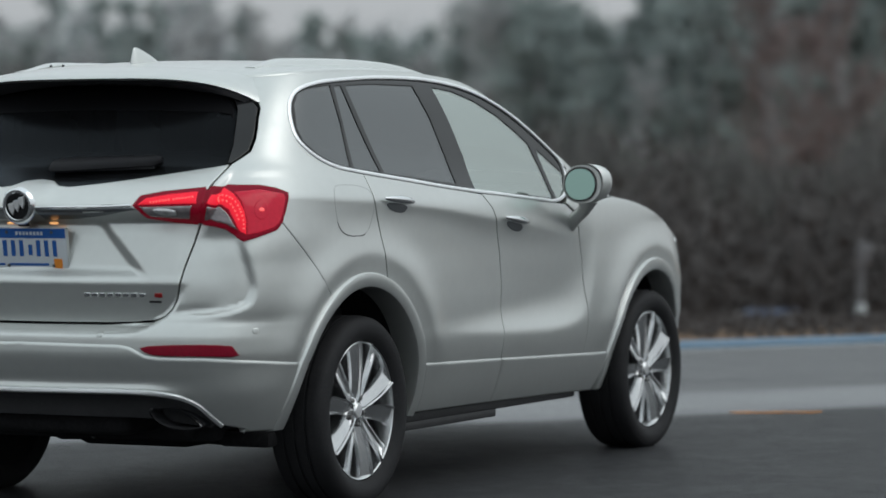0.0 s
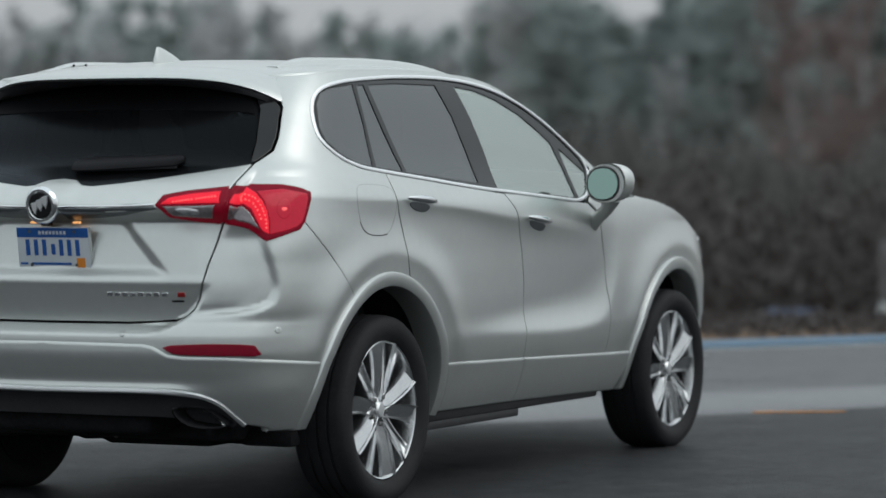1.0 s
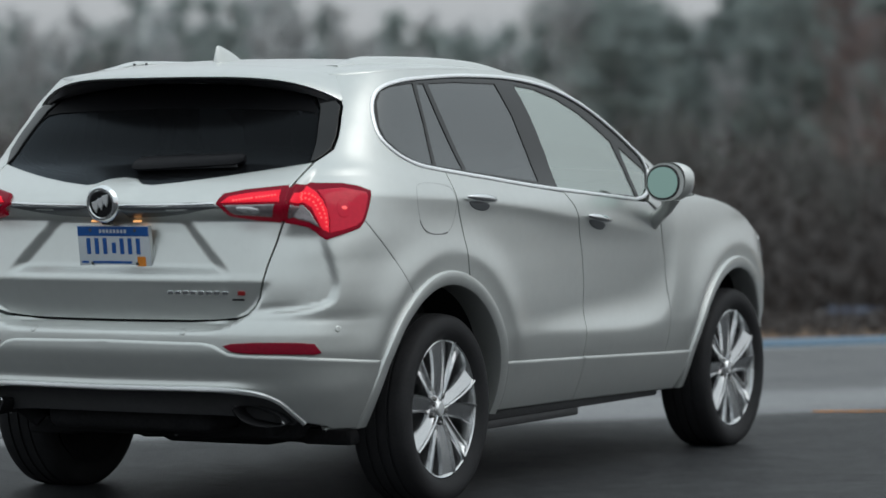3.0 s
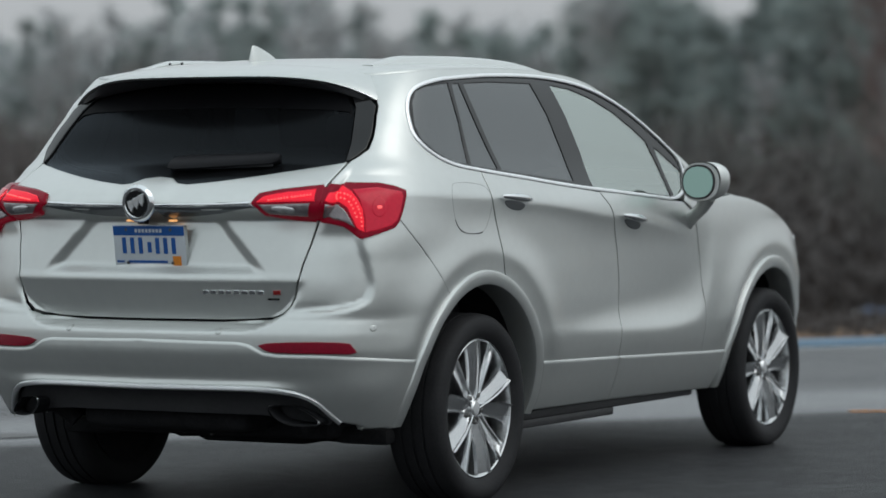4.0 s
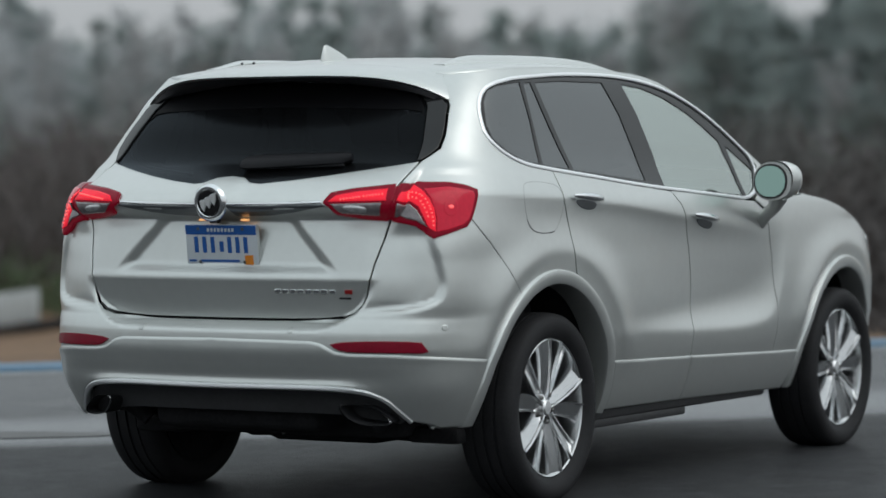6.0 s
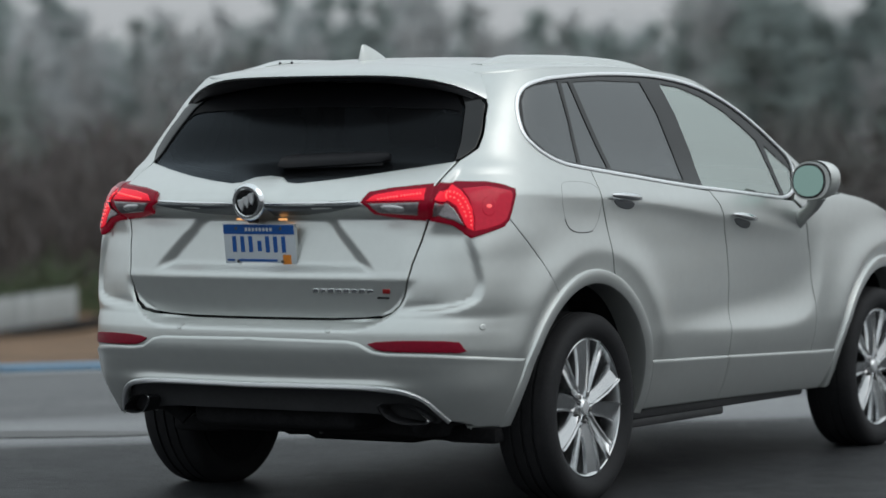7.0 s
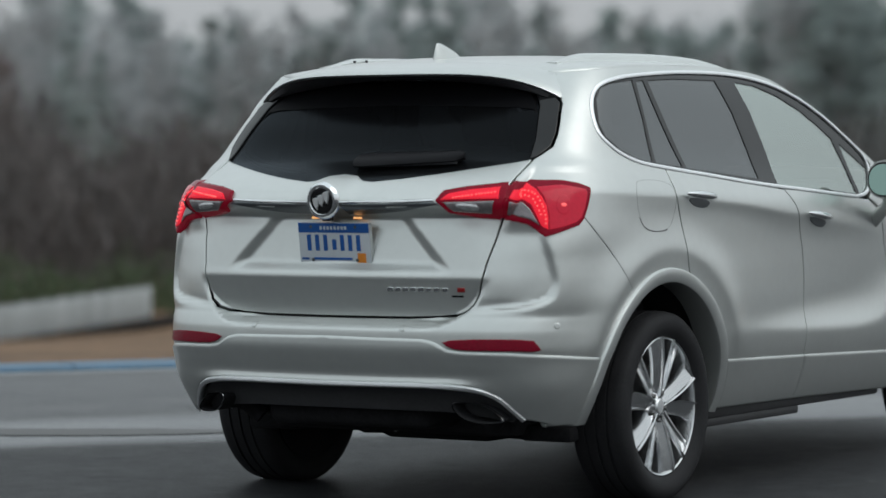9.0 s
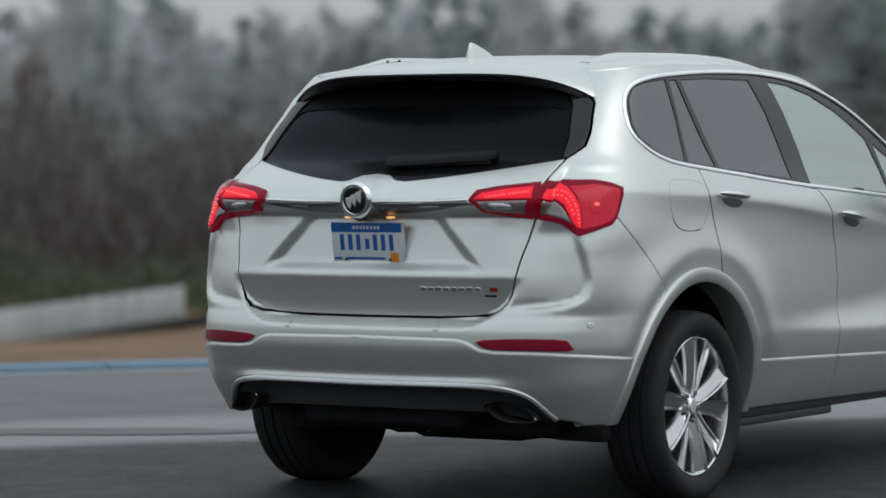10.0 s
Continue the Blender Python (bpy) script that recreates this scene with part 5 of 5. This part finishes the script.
part("sticker", box((0.034, 0.034, 0.002), (0.114, -0.052, 0.0032)), PLATE_ORANGE, plate, "orange sticker")
for x in (-0.095, 0.095):
    for y in (0.060, -0.060):
        part("screw", tube([(x, y, 0.0), (x, y, 0.006)], 0.006, 10), STEEL, plate)
part("plate_holder", box((0.300, 0.148, 0.02), (0, 0, -0.013), 0.004), PAINT, plate)
for y in (0.09, -0.09):
    part("plate_lamp", box((0.016, 0.030, 0.008), (-0.846, y, 1.048), 0.003), LAMP_WARM, car, "warm lit plate lamp")
badge = placed(part("badge", spun([(0.0, 0.014), (0.046, 0.014), (0.050, 0.018), (0.058, 0.018), (0.066, 0.010), (0.068, 0.0), (0.0, 0.0)], 48), CHROME, car, "round chrome ring badge"), pose(-0.930, 0, 1.111) @ Matrix.Rotation(radians(-6), 4, "Y") @ Matrix(((0, -1, 0, 0), (1, 0, 0, 0), (0, 0, 1, 0), (0, 0, 0, 1))))
part("badge_field", spun([(0.0, 0.0165), (0.045, 0.0165), (0.046, 0.012)], 40), BLACK_GLOSS, badge)
for k in (-1, 0, 1):
    bm = bmesh.new()
    pts = [(-0.014, 0.020), (0.012, 0.026), (0.013, 0.0), (0.004, -0.022), (-0.010, -0.004)]
    lo = [bm.verts.new((-(x + 0.022 * k), 0.0160, z + 0.011 * k)) for x, z in pts]
    hi = [bm.verts.new((-(x * 0.85 + 0.022 * k), 0.0215, z * 0.85 + 0.011 * k)) for x, z in pts]
    bm.faces.new(hi)
    for i in range(5):
        bm.faces.new((lo[i], lo[(i + 1) % 5], hi[(i + 1) % 5], hi[i]))
    part("badge_shield", bm, SATIN, badge)
# the model name as plain bright bars
for k in range(8):
    y = -0.243 - 0.030 * k
    if k == 7:
        y -= 0.002
    placed(part("letter_bar", box((0.023, 0.014 if k % 2 else 0.0155, 0.004), (0, 0, 0.001), 0.001, seg=1), CHROME, car), tail_frame(y, 0.797, 0.001))
placed(part("letter_bar", box((0.028, 0.016, 0.004), (0, 0, 0.001), 0.001, seg=1), BADGE_RED, car, "small red badge block"), tail_frame(-0.515, 0.797, 0.001))
placed(part("letter_bar", box((0.045, 0.007, 0.003), (0, 0, 0.001), 0.0006, seg=1), BLACK_GLOSS, car), tail_frame(-0.500, 0.774, 0.001))

# rear wiper
bm = bmesh.new()
arm = []
for k in range(15):
    t = k / 14
    y = -0.02 - 0.41 * t
    z = 1.236 + 0.016 * t
    m = tail_frame(y, z, 0.020)
    hgt = 0.050 * (1 - 0.40 * t) * float(step(-0.20, 0.10, t)) * float(step(1.03, 0.93, t)) + 0.003
    c = m.translation
    up, out = m.col[1].to_3d(), m.col[2].to_3d()
    arm.append([bm.verts.new(c + up * hgt * math.cos(a) + out * 0.016 * math.sin(a)) for a in np.linspace(0, 2 * math.pi, 11)[:-1]])
for r0, r1 in zip(arm, arm[1:]):
    for k in range(10):
        bm.faces.new((r0[k], r0[(k + 1) % 10], r1[(k + 1) % 10], r1[k]))
bm.faces.new(arm[0])
bm.faces.new(arm[-1])
part("rear_camera", box((0.03, 0.034, 0.018), (-0.850, 0.035, 1.044), 0.005), BLACK_PLASTIC, car)
wiper = part("rear_wiper", bm, WIPER_BLACK, car)
pts = [tail_frame(-0.05 - 0.36 * k / 10, 1.226 + 0.012 * k / 10, 0.008).translation for k in range(11)]
part("wiper_blade", tube(pts, 0.006, 6), BLACK_PLASTIC, wiper)

# exhaust tips: slanting flattened rings with a thin bright rim, black inside
TIP = chaikin(np.array([(0.480, 0.404), (0.565, 0.402), (0.612, 0.386), (0.662, 0.342), (0.645, 0.327), (0.565, 0.326), (0.510, 0.350)]), 2)
for s in SIDES:
    mid = TIP.mean(0)

    def tip_ring(bm, x, sc):
        q = mid + (TIP - mid) * np.array([sc, 1 - (1 - sc) * 2.2])
        return [bm.verts.new((x + 0.46 * (y - 0.58), s * y, z)) for y, z in q]

    def tip_body(rows, cap):
        bm = bmesh.new()
        rings = [tip_ring(bm, x, sc) for x, sc in rows]
        n = len(TIP)
        for r0, r1 in zip(rings, rings[1:]):
            for k in range(n):
                bm.faces.new((r0[k], r0[(k + 1) % n], r1[(k + 1) % n], r1[k]))
        if cap:
            bm.faces.new(rings[-1])
        return bm
    tip = part("exhaust_tip", tip_body([(-0.68, 0.93), (-0.815, 0.99), (-0.818, 0.98), (-0.815, 0.955), (-0.70, 0.90)], True), DARK, car, "black exhaust tip with a thin bright rim")
    part("tip_rim", tip_body([(-0.812, 1.0), (-0.822, 0.998), (-0.824, 0.984), (-0.821, 0.972), (-0.812, 0.965)], False), CHROME, tip, "thin bright steel rim")

# door mirrors
for s in SIDES:
    bm = bmesh.new()
    secs = []
    for k in range(11):
        t = k / 10
        sc = math.sqrt(max(0.0, 1 - (t * 0.97) ** 2.4))
        ring = []
        for a in np.linspace(0, 2 * math.pi, 29)[:-1]:
            ca, sa = math.cos(a), math.sin(a)
            yy = 0.080 * math.copysign(abs(ca) ** 0.88, ca) * sc
            zz = (0.082 if sa > 0 else 0.080) * math.copysign(abs(sa) ** 0.92, sa) * sc
            ring.append(bm.verts.new((1.70 + 0.13 * t + 0.02 * ca, s * (1.018 + 0.022 * math.sin(math.pi * t) + yy), 1.173 + zz + 0.006 * ca)))
        secs.append(ring)
    for r0, r1 in zip(secs, secs[1:]):
        for k in range(28):
            bm.faces.new((r0[k], r0[(k + 1) % 28], r1[(k + 1) % 28], r1[k]))
    bm.faces.new(secs[-1])
    mir = part("door_mirror", bm, PAINT, car)
    bm = bmesh.new()
    ring = [bm.verts.new((1.696 + 0.02 * math.cos(a), s * (1.017 + 0.077 * math.copysign(abs(math.cos(a)) ** 0.88, math.cos(a))), 1.173 + 0.079 * math.copysign(abs(math.sin(a)) ** 0.92, math.sin(a)))) for a in np.linspace(0, 2 * math.pi, 29)[:-1]]
    bm.faces.new(ring)
    part("mirror_rim", bm, PAINT, mir)
    bm = bmesh.new()
    ring = [bm.verts.new((1.689 + 0.02 * math.cos(a), s * (1.012 + 0.066 * math.copysign(abs(math.cos(a)) ** 0.88, math.cos(a))), 1.172 + 0.072 * math.copysign(abs(math.sin(a)) ** 0.92, math.sin(a)))) for a in np.linspace(0, 2 * math.pi, 29)[:-1]]
    bm.faces.new(ring)
    part("mirror_surround", bm, BLACK_PLASTIC, mir)
    bm = bmesh.new()
    ring = [bm.verts.new((1.683 + 0.02 * math.cos(a), s * (1.012 + 0.058 * math.copysign(abs(math.cos(a)) ** 0.88, math.cos(a))), 1.171 + 0.064 * math.copysign(abs(math.sin(a)) ** 0.92, math.sin(a)))) for a in np.linspace(0, 2 * math.pi, 29)[:-1]]
    bm.faces.new(ring)
    bmesh.ops.rotate(bm, cent=(1.692, s * 1.012, 1.171), matrix=Matrix.Rotation(radians(3.5), 3, "Y"), verts=bm.verts)
    part("mirror_glass", bm, MIRROR, mir, "pale green mirror glass")
    part("mirror_foot", tube([(1.86, s * 0.880, 1.000), (1.835, s * 0.925, 1.030), (1.79, s * 0.985, 1.065), (1.775, s * 1.010, 1.115)], [0.034, 0.027, 0.027, 0.045], 12), PAINT, mir)

# wheels
def build_wheel():
    wheel = part("wheel", spun([(0.2595, -0.090), (0.2540, -0.0935), (0.2485, -0.090), (0.240, -0.055), (0.232, 0.06), (0.245, 0.10), (0.2595, 0.10)], 72), ALLOY, car, "polished alloy wheel")
    prof = [(0.2585, -0.093), (0.272, -0.106), (0.296, -0.1155), (0.318, -0.115), (0.336, -0.108), (0.346, -0.096), (0.3505, -0.075)]
    for g in (-0.045, 0.0, 0.045):
        prof += [(0.352, g - 0.006), (0.345, g - 0.005), (0.345, g + 0.005), (0.352, g + 0.006)]
    prof += [(0.3505, 0.075), (0.346, 0.096), (0.336, 0.108), (0.318, 0.115), (0.296, 0.1155), (0.2585, 0.098)]
    bm = spun(prof, 80)
    part("tyre", bm, RUBBER, wheel, "black rubber tyre")
    for pair in range(5):
        for k in (-1, 1):
            a = radians(90 + 72 * pair - 8)
            bm = bmesh.new()
            secs = []
            for t in np.linspace(0, 1, 8):
                r = 0.030 + 0.222 * t
                ang = a + k * radians(3 + 15.5 * t ** 0.6)
                off = k * 0.016 * (1 - t)
                c = Vector((r * math.cos(ang), 0, r * math.sin(ang))) + Vector((-math.sin(ang), 0, math.cos(ang))) * off
                side = Vector((-math.sin(ang), 0, math.cos(ang)))
                w = 0.027 + 0.013 * t ** 1.5
                y = -0.062 - 0.020 * math.sin(t * 1.5)
                secs.append([bm.verts.new(c + side * p + Vector((0, y + q + 0.28 * k * p, 0))) for p, q in ((-w, 0.060), (-w * 0.98, 0.002), (-w * 0.90, -0.009), (-w * 0.74, -0.008), (-w * 0.68, -0.001), (w * 0.68, -0.001), (w * 0.74, -0.008), (w * 0.90, -0.009), (w * 0.98, 0.002), (w, 0.060))])
            for r0, r1 in zip(secs, secs[1:]):
                for i in range(9):
                    bm.faces.new((r0[i], r0[i + 1], r1[i + 1], r1[i]))
            part("spoke", bm, ALLOY, wheel, smooth=False)
    part("hub", spun([(0.0, -0.074), (0.030, -0.074), (0.034, -0.070), (0.062, -0.062), (0.075, -0.045), (0.078, 0.0)], 40), ALLOY, wheel)
    part("centre_cap", spun([(0.0, -0.082), (0.024, -0.081), (0.029, -0.076), (0.030, -0.070)], 32), SATIN, wheel)
    for k in range(5):
        a = radians(90 + 72 * k + 42)
        x, z = 0.052 * math.cos(a), 0.052 * math.sin(a)
        part("wheel_nut", tube([(x, -0.058, z), (x, -0.076, z), (x, -0.079, z)], [0.010, 0.010, 0.006], 6), STEEL, wheel)
    part("brake_disc", spun([(0.05, 0.00), (0.165, 0.00), (0.165, 0.025), (0.05, 0.025)], 48), STEEL, wheel)
    part("wheel_back", spun([(0.0, 0.035), (0.236, 0.035), (0.236, 0.101), (0.262, 0.104), (0.262, 0.106), (0.10, 0.106), (0.0, 0.080)], 48), DARK, wheel)
    part("brake_caliper", box((0.07, 0.07, 0.15), (0.145, 0.0, 0.04), 0.015), ALLOY_DARK, wheel)
    return wheel


first = build_wheel()
first.matrix_basis = pose(0, -0.785, 0.346)
for x, y, turn_z, roll in ((2.74, -0.785, 0, -9), (0, 0.785, 180, 20), (2.74, 0.785, 180, 33)):
    copy_thing(first, pose(x, y, 0.346, 0, 0, turn_z) @ Matrix.Rotation(radians(roll), 4, "Y"))

# underside
bm = bmesh.new()
box((3.9, 1.05, 0.10), (1.45, 0, 0.30), 0.03, bm=bm)
box((1.55, 1.62, 0.06), (1.30, 0, 0.315), 0.02, bm=bm)
part("floor_pan", bm, DARK, car)
part("silencer", box((0.30, 0.72, 0.10), (-0.56, 0.05, 0.335), 0.045, seg=4), DARK, car)
for y, z in ((0.10, 0.268), (-0.02, 0.262), (-0.10, 0.270)):
    part("hanger_bolt", tube([(-0.46, y, z), (-0.49, y, z - 0.004)], 0.008, 6), STEEL, car, "small bright bolt")
bm = bmesh.new()
for s in SIDES:
    tube([(0.05, s * 0.70, 0.30), (-0.05, s * 0.40, 0.235), (-0.05, s * 0.12, 0.245)], 0.035, 8, bm)
    box((0.10, 0.22, 0.06), (-0.35, s * 0.60, 0.262), 0.02, bm=bm)
box((0.28, 0.50, 0.10), (-0.05, 0, 0.250), 0.035, bm=bm)
part("rear_axle", bm, DARK, car)
for s in SIDES:
    part("exhaust_pipe", tube([(-0.60, s * 0.50, 0.30), (-0.62, s * 0.55, 0.345), (-0.66, s * 0.575, 0.368)], 0.032, 12), DARK, car)
# inner walls behind the panel gaps
for s in SIDES:
    panel("inner_wall", loop([("x", 0.50, 0.30), ("x", 2.08, 0.30), ("x", 2.02, 1.05), ("x", 1.80, 1.075), ("x", 0.9, 1.13), ("x", 0.30, 1.185), ("x", 0.05, 1.20), ("x", 0.10, 0.90), ("x", 0.35, 0.80)]), DARK, car, -0.035, 0.06, thick=0.004, lip=0, side=s)
panel("inner_tail", loop([("y", 0, 0.40), ("y", 0.60, 0.40), ("y", 0.74, 0.50), ("y", 0.76, 1.15), ("y", 0.66, 1.22), ("y", 0.33, 1.175), ("y", 0, 1.165)]), DARK, car, -0.045, 0.05, thick=0.004, lip=0, half=True)
part("cabin_floor", box((3.3, 1.45, 0.05), (1.1, 0, 0.42), 0.01), DARK, car)
# cabin
for s in SIDES:
    bm = box((0.55, 0.52, 0.16), (1.28, s * 0.37, 0.72), 0.06, seg=4)
    box((0.16, 0.50, 0.62), (0.98, s * 0.37, 1.02), 0.06, Matrix.Rotation(radians(-18), 4, "Y"), bm, 4)
    part("front_seat", bm, CLOTH, car)
    part("head_rest", box((0.10, 0.26, 0.17), (0.86, s * 0.37, 1.40), 0.045, Matrix.Rotation(radians(-10), 4, "Y"), seg=4), CLOTH, car)
bm = box((0.50, 1.30, 0.16), (0.30, 0, 0.74), 0.06, seg=4)
box((0.16, 1.30, 0.58), (0.02, 0, 1.02), 0.06, Matrix.Rotation(radians(-18), 4, "Y"), bm, 4)
part("rear_bench", bm, CLOTH, car)
for y in (-0.42, 0.42):
    part("head_rest", box((0.09, 0.25, 0.15), (-0.10, y, 1.36), 0.04, seg=4), CLOTH, car)
part("dashboard", box((0.45, 1.44, 0.30), (2.02, 0, 0.96), 0.09, seg=4), CLOTH, car)
bm = bmesh.new()
for k in range(32):
    a, b = 2 * math.pi * k / 32, 2 * math.pi * (k + 1) / 32
    m = Matrix.Translation((1.66, 0.37, 1.02)) @ Matrix.Rotation(radians(-24), 4, "Y")
    tube([m @ Vector((0, 0.185 * math.cos(q), 0.185 * math.sin(q))) for q in (a, b)], 0.016, 8, bm, False)
box((0.05, 0.15, 0.12), (1.67, 0.37, 1.02), 0.03, bm=bm)
part("steering_wheel", bm, BLACK_PLASTIC, car)
part("inside_mirror", box((0.03, 0.22, 0.06), (1.42, 0, 1.43), 0.012), BLACK_PLASTIC, car)
